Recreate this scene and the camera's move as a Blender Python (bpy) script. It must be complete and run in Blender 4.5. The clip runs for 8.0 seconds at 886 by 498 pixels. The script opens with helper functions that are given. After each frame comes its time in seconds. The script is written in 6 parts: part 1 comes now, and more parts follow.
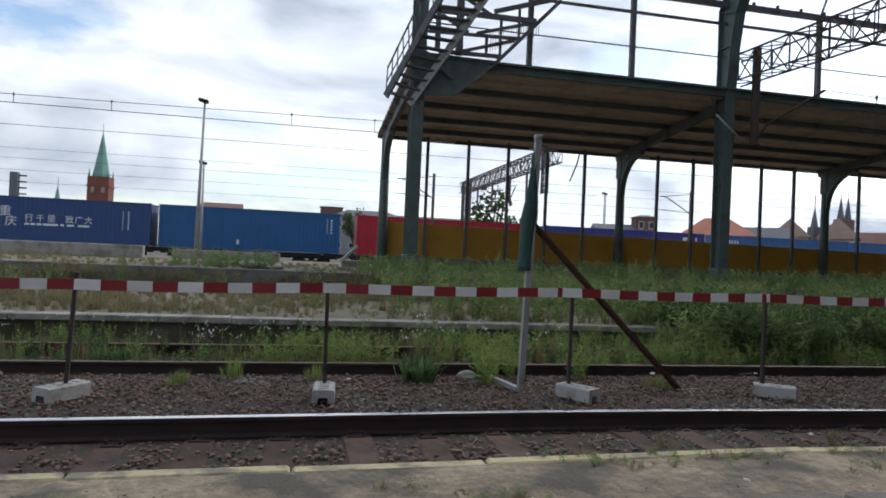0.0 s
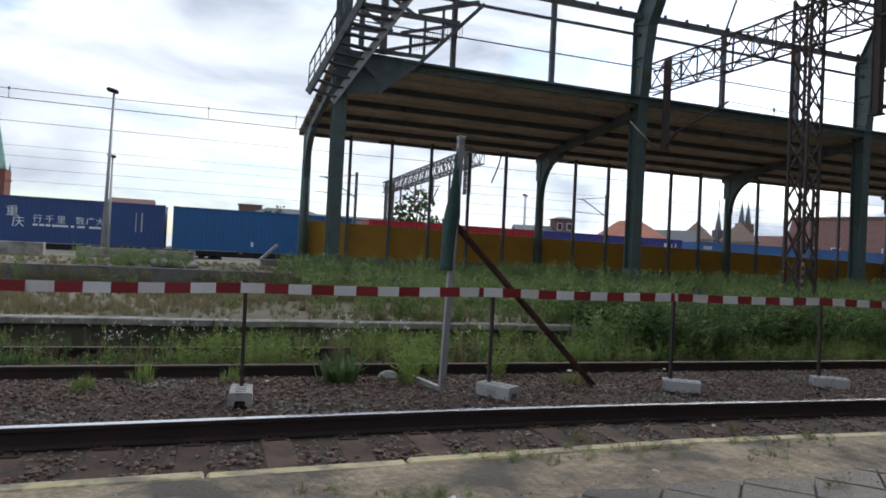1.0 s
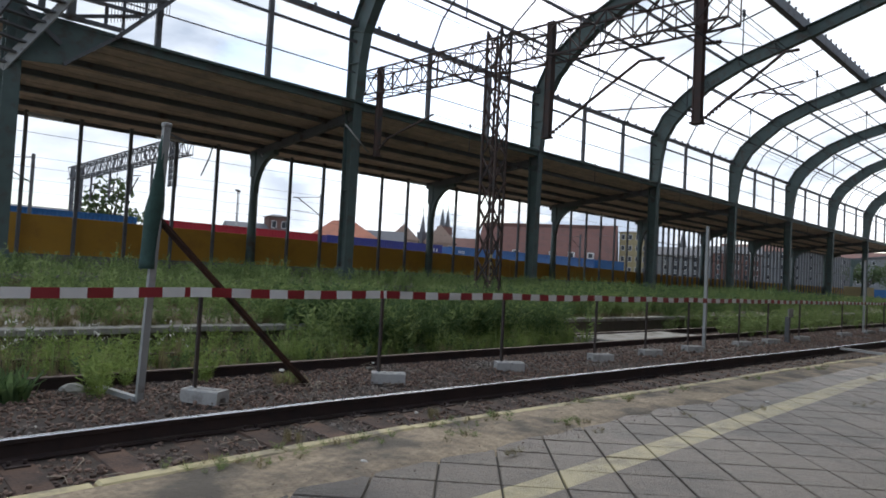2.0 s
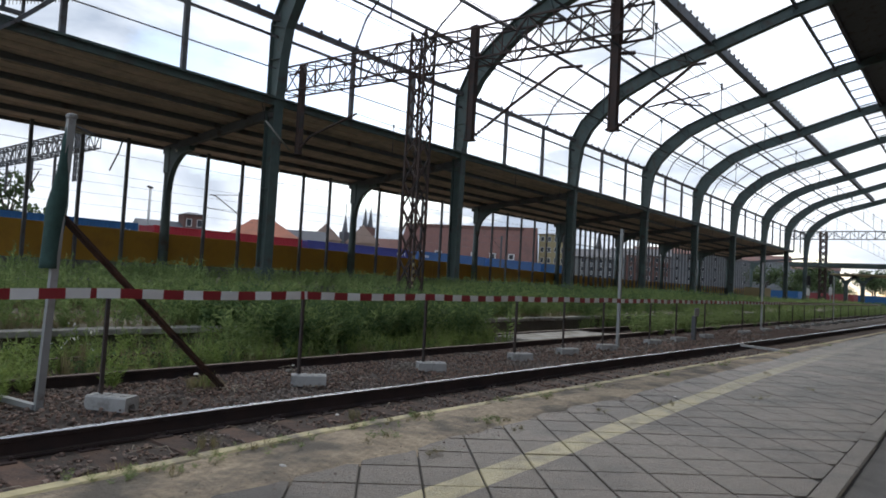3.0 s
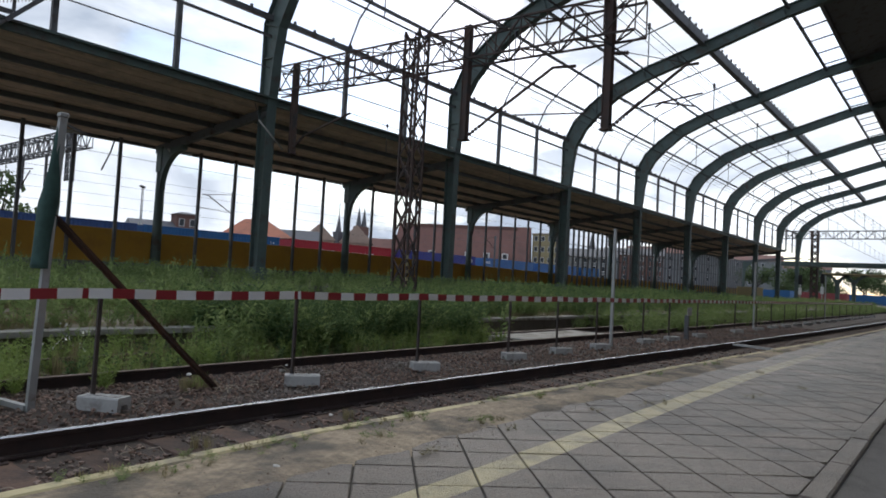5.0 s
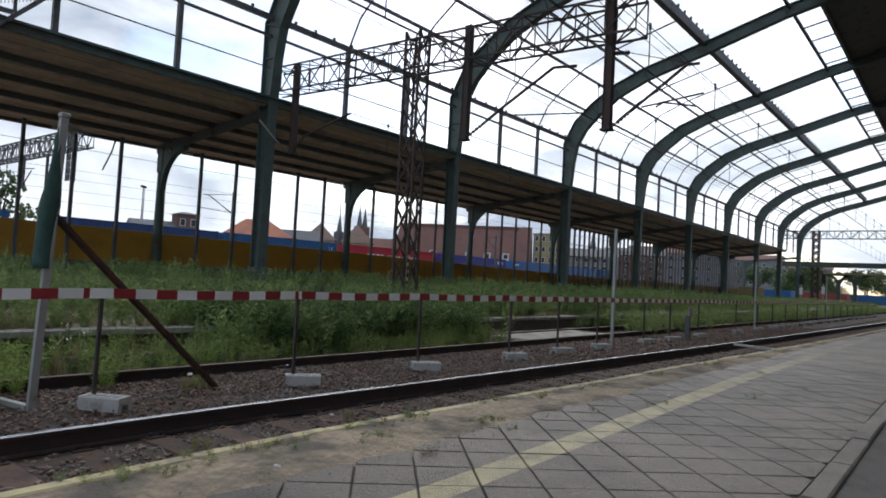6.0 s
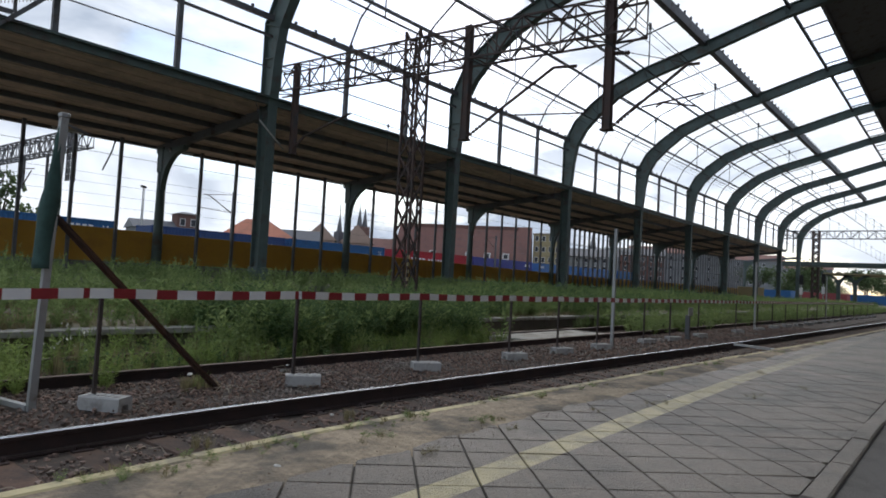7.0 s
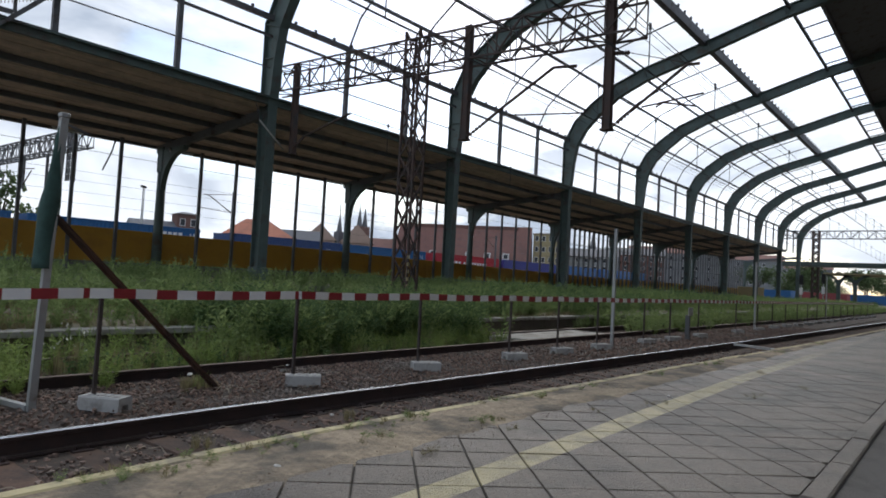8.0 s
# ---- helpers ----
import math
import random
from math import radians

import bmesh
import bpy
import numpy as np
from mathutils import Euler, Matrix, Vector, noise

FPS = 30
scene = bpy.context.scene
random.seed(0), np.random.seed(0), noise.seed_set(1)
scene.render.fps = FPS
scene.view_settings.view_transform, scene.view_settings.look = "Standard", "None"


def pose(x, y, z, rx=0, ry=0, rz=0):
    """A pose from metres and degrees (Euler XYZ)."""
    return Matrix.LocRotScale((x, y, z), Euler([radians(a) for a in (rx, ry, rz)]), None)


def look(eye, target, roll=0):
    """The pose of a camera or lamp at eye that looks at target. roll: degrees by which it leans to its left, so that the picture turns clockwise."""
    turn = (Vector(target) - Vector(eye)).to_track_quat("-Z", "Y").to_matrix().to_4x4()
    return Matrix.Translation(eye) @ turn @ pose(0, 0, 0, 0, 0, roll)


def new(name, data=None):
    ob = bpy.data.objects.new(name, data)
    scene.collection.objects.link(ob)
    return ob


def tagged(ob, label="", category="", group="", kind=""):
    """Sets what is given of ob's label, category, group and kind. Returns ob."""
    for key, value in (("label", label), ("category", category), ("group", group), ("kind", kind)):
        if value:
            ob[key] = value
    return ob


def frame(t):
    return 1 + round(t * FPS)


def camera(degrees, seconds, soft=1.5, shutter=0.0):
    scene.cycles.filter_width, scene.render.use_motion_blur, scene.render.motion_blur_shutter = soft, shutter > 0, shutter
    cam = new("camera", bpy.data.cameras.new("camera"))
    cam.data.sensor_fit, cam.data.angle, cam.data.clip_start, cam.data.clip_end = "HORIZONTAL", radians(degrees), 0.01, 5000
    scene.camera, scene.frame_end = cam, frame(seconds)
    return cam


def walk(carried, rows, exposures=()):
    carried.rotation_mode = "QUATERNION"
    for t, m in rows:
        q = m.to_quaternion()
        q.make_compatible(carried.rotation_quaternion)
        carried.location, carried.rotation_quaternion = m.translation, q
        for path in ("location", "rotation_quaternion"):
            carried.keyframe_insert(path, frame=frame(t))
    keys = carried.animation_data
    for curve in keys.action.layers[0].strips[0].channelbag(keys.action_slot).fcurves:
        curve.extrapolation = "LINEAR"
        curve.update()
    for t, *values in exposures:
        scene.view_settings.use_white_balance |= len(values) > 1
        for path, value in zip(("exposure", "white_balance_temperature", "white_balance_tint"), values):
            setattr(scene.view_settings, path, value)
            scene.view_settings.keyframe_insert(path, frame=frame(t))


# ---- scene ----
# ---------------------------------------------------------------- camera
cam = camera(68.3, 8.0, soft=1.75)
EYE = (0.0, 0.0, 1.353)
# seconds, tilt, lean, turn
TURNS = [(0.0, 0.61, -2.47, -12.26), (0.5, 0.75, -2.48, -13.33), (0.7, 0.75, -2.49, -13.36), (0.8, 0.77, -2.58, -14.25), (0.9, 0.82, -2.69, -15.71),
         (1.0, 0.90, -2.78, -19.05), (1.1, 1.04, -2.81, -22.2), (1.2, 1.26, -2.88, -27.9), (1.3, 1.43, -2.95, -31.25), (1.4, 1.64, -2.96, -35.66),
         (1.5, 1.75, -2.97, -37.38), (1.7, 1.88, -3.03, -40.77), (2.0, 2.04, -3.02, -43.76), (2.2, 2.14, -3.10, -45.26), (3.3, 2.50, -3.09, -51.22),
         (3.5, 2.50, -3.08, -51.24), (4.0, 2.51, -3.05, -51.80), (4.5, 2.48, -3.08, -51.26), (6.0, 2.46, -3.09, -51.02), (8.0, 2.46, -3.09, -51.02)]
walk(cam, [(t, pose(*EYE, 90 + p, r, y)) for t, p, r, y in TURNS],
     exposures=[(0.0, 0.42), (1.0, 0.46), (2.0, 0.54), (3.4, 0.38), (8.0, 0.36)])

# ---------------------------------------------------------------- light
SUN_EL, SUN_AZ = 38.0, 62.0           # height, and direction from +Y towards +X
world = bpy.data.worlds.new("world")
scene.world = world
world.use_nodes = True
wn, wl = world.node_tree.nodes, world.node_tree.links
wn.clear()
sky = wn.new("ShaderNodeTexSky")
sky.sky_type = "NISHITA"
sky.sun_disc = False
sky.sun_elevation, sky.sun_rotation = radians(SUN_EL), radians(SUN_AZ)
tc = wn.new("ShaderNodeTexCoord")
mp = wn.new("ShaderNodeMapping")
mp.inputs["Scale"].default_value = (1.0, 1.0, 2.6)
wl.new(tc.outputs["Generated"], mp.inputs["Vector"])
n1 = wn.new("ShaderNodeTexNoise")
n1.inputs["Scale"].default_value, n1.inputs["Detail"].default_value, n1.inputs["Roughness"].default_value = 2.3, 7.0, 0.55
wl.new(mp.outputs[0], n1.inputs["Vector"])
n2 = wn.new("ShaderNodeTexNoise")
n2.inputs["Scale"].default_value, n2.inputs["Detail"].default_value, n2.inputs["Distortion"].default_value = 3.6, 8.0, 0.6
wl.new(mp.outputs[0], n2.inputs["Vector"])
cover = wn.new("ShaderNodeValToRGB")
cover.color_ramp.elements[0].position, cover.color_ramp.elements[1].position = 0.40, 0.50
wl.new(n1.outputs["Fac"], cover.inputs["Fac"])
shade = wn.new("ShaderNodeValToRGB")
shade.color_ramp.elements[0].position, shade.color_ramp.elements[1].position = 0.35, 0.70
shade.color_ramp.elements[0].color, shade.color_ramp.elements[1].color = (0.37, 0.43, 0.53, 1), (0.97, 1.02, 1.09, 1)
wl.new(n2.outputs["Fac"], shade.inputs["Fac"])
skyb = wn.new("ShaderNodeBackground")
skyb.inputs["Strength"].default_value = 0.15
wl.new(sky.outputs[0], skyb.inputs["Color"])
# clouds are brighter towards the hidden sun
vdot = wn.new("ShaderNodeVectorMath")
vdot.operation = "DOT_PRODUCT"
wl.new(tc.outputs["Generated"], vdot.inputs[0])
vdot.inputs[1].default_value = (math.sin(radians(SUN_AZ)) * math.cos(radians(SUN_EL)), math.cos(radians(SUN_AZ)) * math.cos(radians(SUN_EL)), math.sin(radians(SUN_EL)))
glow = wn.new("ShaderNodeMapRange")
glow.inputs[1].default_value, glow.inputs[2].default_value = 0.0, 0.95
glow.inputs[3].default_value, glow.inputs[4].default_value = 0.82, 1.14
wl.new(vdot.outputs["Value"], glow.inputs[0])
cloudb = wn.new("ShaderNodeBackground")
wl.new(glow.outputs[0], cloudb.inputs["Strength"])
wl.new(shade.outputs[0], cloudb.inputs["Color"])
mixw = wn.new("ShaderNodeMixShader")
wl.new(cover.outputs[0], mixw.inputs[0])
wl.new(skyb.outputs[0], mixw.inputs[1])
wl.new(cloudb.outputs[0], mixw.inputs[2])
wout = wn.new("ShaderNodeOutputWorld")
wl.new(mixw.outputs[0], wout.inputs["Surface"])

sun_data = bpy.data.lights.new("sun", "SUN")
sun_data.energy, sun_data.angle, sun_data.color = 0.9, radians(12), (1.0, 0.95, 0.88)
sun = new("sun", sun_data)
_el, _az = radians(SUN_EL), radians(SUN_AZ)
sun.matrix_world = look((60 * math.sin(_az) * math.cos(_el), 60 * math.cos(_az) * math.cos(_el), 60 * math.sin(_el)), (0, 0, 0))

# ---------------------------------------------------------------- materials
def mat(name, base, rough=0.7, metal=0.0, var=0.25, scale=6.0, second=None, second_scale=1.2, second_amt=0.5,
        bump=0.2, bump_scale=40.0, island=0.0, obj=0.0, spec=0.5):
    """A procedural surface: base colour with fine grain, larger stains of a second colour, and relief."""
    m = bpy.data.materials.new(name)
    m.use_nodes = True
    n, l = m.node_tree.nodes, m.node_tree.links
    b = n["Principled BSDF"]
    b.inputs["Metallic"].default_value = metal
    b.inputs["Specular IOR Level"].default_value = spec
    c = n.new("ShaderNodeTexCoord")
    g = n.new("ShaderNodeTexNoise")
    g.inputs["Scale"].default_value, g.inputs["Detail"].default_value = scale, 6.0
    geo = n.new("ShaderNodeNewGeometry")
    l.new(geo.outputs["Position"] if obj == 0 else c.outputs["Object"], g.inputs["Vector"])
    hs = n.new("ShaderNodeMix")
    hs.data_type = "RGBA"
    hs.inputs[6].default_value = (*[max(0, v * (1 - var)) for v in base], 1)
    hs.inputs[7].default_value = (*[min(1, v * (1 + var)) for v in base], 1)
    l.new(g.outputs["Fac"], hs.inputs[0])
    col = hs.outputs[2]
    if second:
        g2 = n.new("ShaderNodeTexNoise")
        g2.inputs["Scale"].default_value, g2.inputs["Detail"].default_value, g2.inputs["Roughness"].default_value = second_scale, 8.0, 0.65
        l.new(geo.outputs["Position"] if obj == 0 else c.outputs["Object"], g2.inputs["Vector"])
        r = n.new("ShaderNodeValToRGB")
        r.color_ramp.elements[0].position = 0.62 - 0.3 * second_amt
        r.color_ramp.elements[1].position = 0.75 - 0.25 * second_amt
        l.new(g2.outputs["Fac"], r.inputs["Fac"])
        mx = n.new("ShaderNodeMix")
        mx.data_type = "RGBA"
        l.new(r.outputs[0], mx.inputs[0])
        l.new(col, mx.inputs[6])
        mx.inputs[7].default_value = (*second, 1)
        col = mx.outputs[2]
    if island > 0:
        h = n.new("ShaderNodeHueSaturation")
        mr = n.new("ShaderNodeMapRange")
        mr.inputs[3].default_value, mr.inputs[4].default_value = 1 - island, 1 + island
        l.new(geo.outputs["Random Per Island"], mr.inputs[0])
        l.new(mr.outputs[0], h.inputs["Value"])
        l.new(col, h.inputs["Color"])
        col = h.outputs[0]
    if obj > 0:
        oi = n.new("ShaderNodeObjectInfo")
        h = n.new("ShaderNodeHueSaturation")
        mr = n.new("ShaderNodeMapRange")
        mr.inputs[3].default_value, mr.inputs[4].default_value = 1 - obj, 1 + obj
        l.new(oi.outputs["Random"], mr.inputs[0])
        l.new(mr.outputs[0], h.inputs["Value"])
        l.new(col, h.inputs["Color"])
        col = h.outputs[0]
    l.new(col, b.inputs["Base Color"])
    rr = n.new("ShaderNodeMapRange")
    rr.inputs[3].default_value, rr.inputs[4].default_value = max(0.05, rough - 0.12), min(1, rough + 0.12)
    l.new(g.outputs["Fac"], rr.inputs[0])
    l.new(rr.outputs[0], b.inputs["Roughness"])
    if bump > 0:
        g3 = n.new("ShaderNodeTexNoise")
        g3.inputs["Scale"].default_value, g3.inputs["Detail"].default_value = bump_scale, 5.0
        l.new(geo.outputs["Position"] if obj == 0 else c.outputs["Object"], g3.inputs["Vector"])
        bp = n.new("ShaderNodeBump")
        bp.inputs["Strength"].default_value, bp.inputs["Distance"].default_value = bump, 0.02
        l.new(g3.outputs["Fac"], bp.inputs["Height"])
        l.new(bp.outputs[0], b.inputs["Normal"])
    return m


M_STEEL = mat("green_steel_paint", (0.08, 0.115, 0.11), 0.6, 0.0, 0.3, 3.0, (0.075, 0.065, 0.055), 1.6, 0.3, 0.15, 30)
M_STEELD = mat("dark_steel", (0.115, 0.12, 0.13), 0.65, 0.0, 0.3, 4.0, (0.06, 0.04, 0.03), 2.0, 0.3, 0.1, 30)
M_RUST = mat("rusted_steel", (0.09, 0.045, 0.03), 0.85, 0.0, 0.4, 9.0, (0.05, 0.03, 0.025), 5.0, 0.6, 0.4, 60)
M_POST = mat("dark_brown_post_steel", (0.062, 0.047, 0.042), 0.8, 0.0, 0.3, 9.0, (0.04, 0.032, 0.03), 5.0, 0.5, 0.2, 60)
M_MAST = mat("rust_brown_lattice", (0.085, 0.055, 0.048), 0.8, 0.0, 0.35, 6.0, (0.055, 0.05, 0.05), 3.0, 0.5, 0.2, 50)
M_DECK = mat("weathered_roof_boards", (0.55, 0.43, 0.36), 0.85, 0.0, 0.35, 3.0, (0.38, 0.31, 0.27), 0.9, 0.5, 0.3, 25, island=0.12)
M_BATTEN = mat("grey_wood", (0.10, 0.085, 0.07), 0.85, 0, 0.3, 5, (0.05, 0.04, 0.035), 2, 0.4, 0.2, 30)
M_YELLOW = mat("ochre_hoarding", (0.44, 0.245, 0.035), 0.75, 0.0, 0.12, 2.0, (0.36, 0.19, 0.035), 0.7, 0.3, 0.1, 20, island=0.05)
M_PLINTH = mat("grey_concrete_plinth", (0.17, 0.17, 0.16), 0.9, 0, 0.3, 5, (0.09, 0.09, 0.08), 1.2, 0.4, 0.3, 30)
M_CONC = mat("pale_concrete", (0.40, 0.40, 0.39), 0.9, 0.0, 0.2, 18.0, (0.27, 0.265, 0.25), 7.0, 0.42, 0.3, 60)
M_KERB = mat("weathered_kerb_concrete", (0.34, 0.33, 0.30), 0.9, 0.0, 0.25, 8.0, (0.16, 0.15, 0.12), 2.0, 0.5, 0.4, 40)
M_SAND = mat("sandy_ground", (0.215, 0.18, 0.135), 0.95, 0.0, 0.4, 7.0, (0.12, 0.115, 0.07), 0.6, 0.6, 0.6, 30)
M_STRIP = mat("platform_edge_sand", (0.36, 0.29, 0.205), 0.95, 0.0, 0.75, 26.0, (0.12, 0.105, 0.085), 1.6, 0.6, 1.0, 45)
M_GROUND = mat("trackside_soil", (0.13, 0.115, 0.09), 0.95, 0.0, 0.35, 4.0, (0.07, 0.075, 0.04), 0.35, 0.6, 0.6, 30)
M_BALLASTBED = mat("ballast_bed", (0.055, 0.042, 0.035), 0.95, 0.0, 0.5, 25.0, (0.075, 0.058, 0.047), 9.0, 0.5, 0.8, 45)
M_STONE = mat("ballast_stone", (0.175, 0.118, 0.094), 0.9, 0.0, 0.3, 20.0, (0.22, 0.20, 0.18), 0.9, 0.35, 0.2, 60, island=0.55)
M_SLEEPER = mat("timber_sleeper", (0.105, 0.064, 0.046), 0.9, 0.0, 0.4, 9.0, (0.05, 0.035, 0.03), 4.0, 0.5, 0.4, 40, obj=0.25)
M_RAIL = mat("rail_side_rust", (0.045, 0.028, 0.026), 0.8, 0.1, 0.3, 8.0, (0.03, 0.022, 0.022), 3.0, 0.5, 0.2, 60)
M_RAILTOP = mat("polished_rail_head", (0.66, 0.66, 0.69), 0.24, 1.0, 0.04, 3.0, None, bump=0)
M_RAILTOPR = mat("rusty_rail_head", (0.16, 0.12, 0.10), 0.6, 0.3, 0.3, 12.0, None, bump=0.1)
M_EDGE = mat("yellow_painted_edge", (0.56, 0.49, 0.29), 0.9, 0.0, 0.3, 9.0, (0.25, 0.22, 0.17), 5.0, 0.52, 0.3, 50)
M_TARMAC = mat("old_asphalt", (0.10, 0.095, 0.09), 0.85, 0.0, 0.3, 20.0, (0.055, 0.055, 0.05), 2.0, 0.4, 0.5, 70)
M_JOINT = mat("joint_dirt", (0.05, 0.047, 0.04), 0.95, 0.0, 0.4, 20.0, None, bump=0.4)
M_RED = mat("tape_red", (0.27, 0.022, 0.03), 0.5, 0, 0.12, 8, None, bump=0.05)
M_WHITE = mat("tape_white", (0.80, 0.80, 0.80), 0.5, 0, 0.08, 8, None, bump=0.05)
M_POLE = mat("grey_galvanised_pole", (0.36, 0.37, 0.37), 0.55, 0.3, 0.12, 9, (0.22, 0.20, 0.18), 4, 0.2, 0.1, 40)
M_NET = mat("green_cloth", (0.045, 0.095, 0.085), 0.9, 0, 0.4, 14, (0.028, 0.055, 0.05), 4, 0.4, 0.3, 60)
M_BLUE1 = mat("container_navy_blue", (0.022, 0.06, 0.19), 0.5, 0, 0.1, 2, (0.03, 0.07, 0.18), 1.0, 0.2, 0.05, 20)
M_BLUE2 = mat("container_mid_blue", (0.012, 0.098, 0.265), 0.55, 0, 0.1, 2, (0.018, 0.088, 0.23), 1.0, 0.25, 0.05, 20)
M_BLUE3 = mat("container_light_blue", (0.05, 0.15, 0.38), 0.5, 0, 0.1, 2, (0.05, 0.12, 0.30), 1.0, 0.25, 0.05, 20)
M_VIOLET = mat("container_violet_blue", (0.045, 0.055, 0.27), 0.5, 0, 0.1, 2, (0.05, 0.05, 0.2), 1.0, 0.25, 0.05, 20)
M_CRED = mat("container_red", (0.40, 0.014, 0.03), 0.55, 0, 0.1, 2, (0.33, 0.015, 0.03), 1.0, 0.25, 0.05, 20)
M_FADED = mat("faded_red_paint", (0.24, 0.05, 0.055), 0.7, 0, 0.15, 2, (0.18, 0.05, 0.05), 1.0, 0.3, 0.05, 20)
M_LETTER = mat("white_lettering", (0.72, 0.74, 0.78), 0.5, 0, 0.08, 6, None, bump=0)
M_WAGON = mat("wagon_dark_steel", (0.02, 0.02, 0.022), 0.75, 0.1, 0.3, 6, (0.04, 0.03, 0.026), 3, 0.4, 0.2, 40)
M_BRICK = mat("dark_red_brick", (0.20, 0.07, 0.05), 0.9, 0, 0.25, 0.9, (0.13, 0.055, 0.045), 0.2, 0.4, 0, 10)
M_BRICK2 = mat("brown_red_brick", (0.165, 0.088, 0.075), 0.9, 0, 0.2, 0.9, (0.13, 0.075, 0.065), 0.2, 0.4, 0, 10)
M_COPPER = mat("green_copper_roof", (0.16, 0.33, 0.28), 0.7, 0, 0.2, 0.6, (0.12, 0.25, 0.22), 0.3, 0.4, 0, 10)
M_TILE = mat("orange_red_roof_tiles", (0.42, 0.16, 0.10), 0.85, 0, 0.2, 1.2, (0.30, 0.13, 0.09), 0.3, 0.4, 0, 10)
M_TILE2 = mat("dull_red_roof_tiles", (0.20, 0.10, 0.085), 0.85, 0, 0.2, 1.2, (0.15, 0.085, 0.075), 0.3, 0.4, 0, 10)
M_SLATE = mat("grey_slate", (0.13, 0.135, 0.15), 0.8, 0, 0.2, 1.0, None, bump=0)
M_PLASTER = mat("beige_plaster", (0.41, 0.30, 0.25), 0.9, 0, 0.12, 0.8, (0.33, 0.25, 0.21), 0.25, 0.3, 0, 10)
M_PLASTERY = mat("yellow_plaster", (0.36, 0.30, 0.17), 0.9, 0, 0.12, 0.8, (0.42, 0.35, 0.2), 0.25, 0.3, 0, 10)
M_GREYW = mat("grey_render_wall", (0.24, 0.25, 0.265), 0.9, 0, 0.12, 0.8, (0.28, 0.29, 0.3), 0.25, 0.3, 0, 10)
M_PANE = mat("dark_window_glass", (0.03, 0.035, 0.045), 0.15, 0, 0.2, 1, None, bump=0)
M_FRAME = mat("white_window_frame", (0.7, 0.7, 0.7), 0.6, 0, 0.1, 3, None, bump=0)
M_WIRE = mat("overhead_wire", (0.06, 0.065, 0.075), 0.6, 0.2, 0.1, 5, None, bump=0)
M_INSUL = mat("brown_porcelain", (0.05, 0.03, 0.025), 0.3, 0, 0.1, 20, None, bump=0)
M_BARK = mat("bark", (0.06, 0.05, 0.04), 0.95, 0, 0.3, 12, None, bump=0.3)


def leaf_mat(name, c, c2):
    m = bpy.data.materials.new(name)
    m.use_nodes = True
    n, l = m.node_tree.nodes, m.node_tree.links
    b = n["Principled BSDF"]
    geo = n.new("ShaderNodeNewGeometry")
    nz = n.new("ShaderNodeTexNoise")
    nz.inputs["Scale"].default_value, nz.inputs["Detail"].default_value = 0.9, 3.0
    l.new(geo.outputs["Position"], nz.inputs["Vector"])
    add = n.new("ShaderNodeMath")
    add.operation = "ADD"
    l.new(geo.outputs["Random Per Island"], add.inputs[0])
    l.new(nz.outputs["Fac"], add.inputs[1])
    r = n.new("ShaderNodeValToRGB")
    r.color_ramp.elements[0].position, r.color_ramp.elements[1].position = 0.3, 1.0
    r.color_ramp.elements[0].color, r.color_ramp.elements[1].color = (*c, 1), (*c2, 1)
    half = n.new("ShaderNodeMath")
    half.operation = "MULTIPLY"
    half.inputs[1].default_value = 0.62
    l.new(add.outputs[0], half.inputs[0])
    l.new(half.outputs[0], r.inputs["Fac"])
    l.new(r.outputs[0], b.inputs["Base Color"])
    b.inputs["Roughness"].default_value = 0.75
    b.inputs["Specular IOR Level"].default_value = 0.25
    tr = n.new("ShaderNodeBsdfTranslucent")
    l.new(r.outputs[0], tr.inputs["Color"])
    mx = n.new("ShaderNodeMixShader")
    mx.inputs[0].default_value = 0.5
    l.new(b.outputs[0], mx.inputs[1])
    l.new(tr.outputs[0], mx.inputs[2])
    l.new(mx.outputs[0], n["Material Output"].inputs["Surface"])
    return m


M_WEED = leaf_mat("grey_green_weed", (0.115, 0.18, 0.06), (0.31, 0.39, 0.16))
M_WEEDD = leaf_mat("dark_green_weed", (0.065, 0.115, 0.045), (0.15, 0.225, 0.095))
M_GRASS = leaf_mat("fresh_green_weed", (0.15, 0.22, 0.055), (0.32, 0.41, 0.14))
M_DRY = leaf_mat("dry_grass", (0.15, 0.14, 0.075), (0.33, 0.285, 0.165))
M_TREE = leaf_mat("tree_leaf", (0.05, 0.08, 0.035), (0.115, 0.155, 0.075))
M_FLOWER = leaf_mat("white_flower", (0.5, 0.5, 0.48), (0.75, 0.75, 0.72))


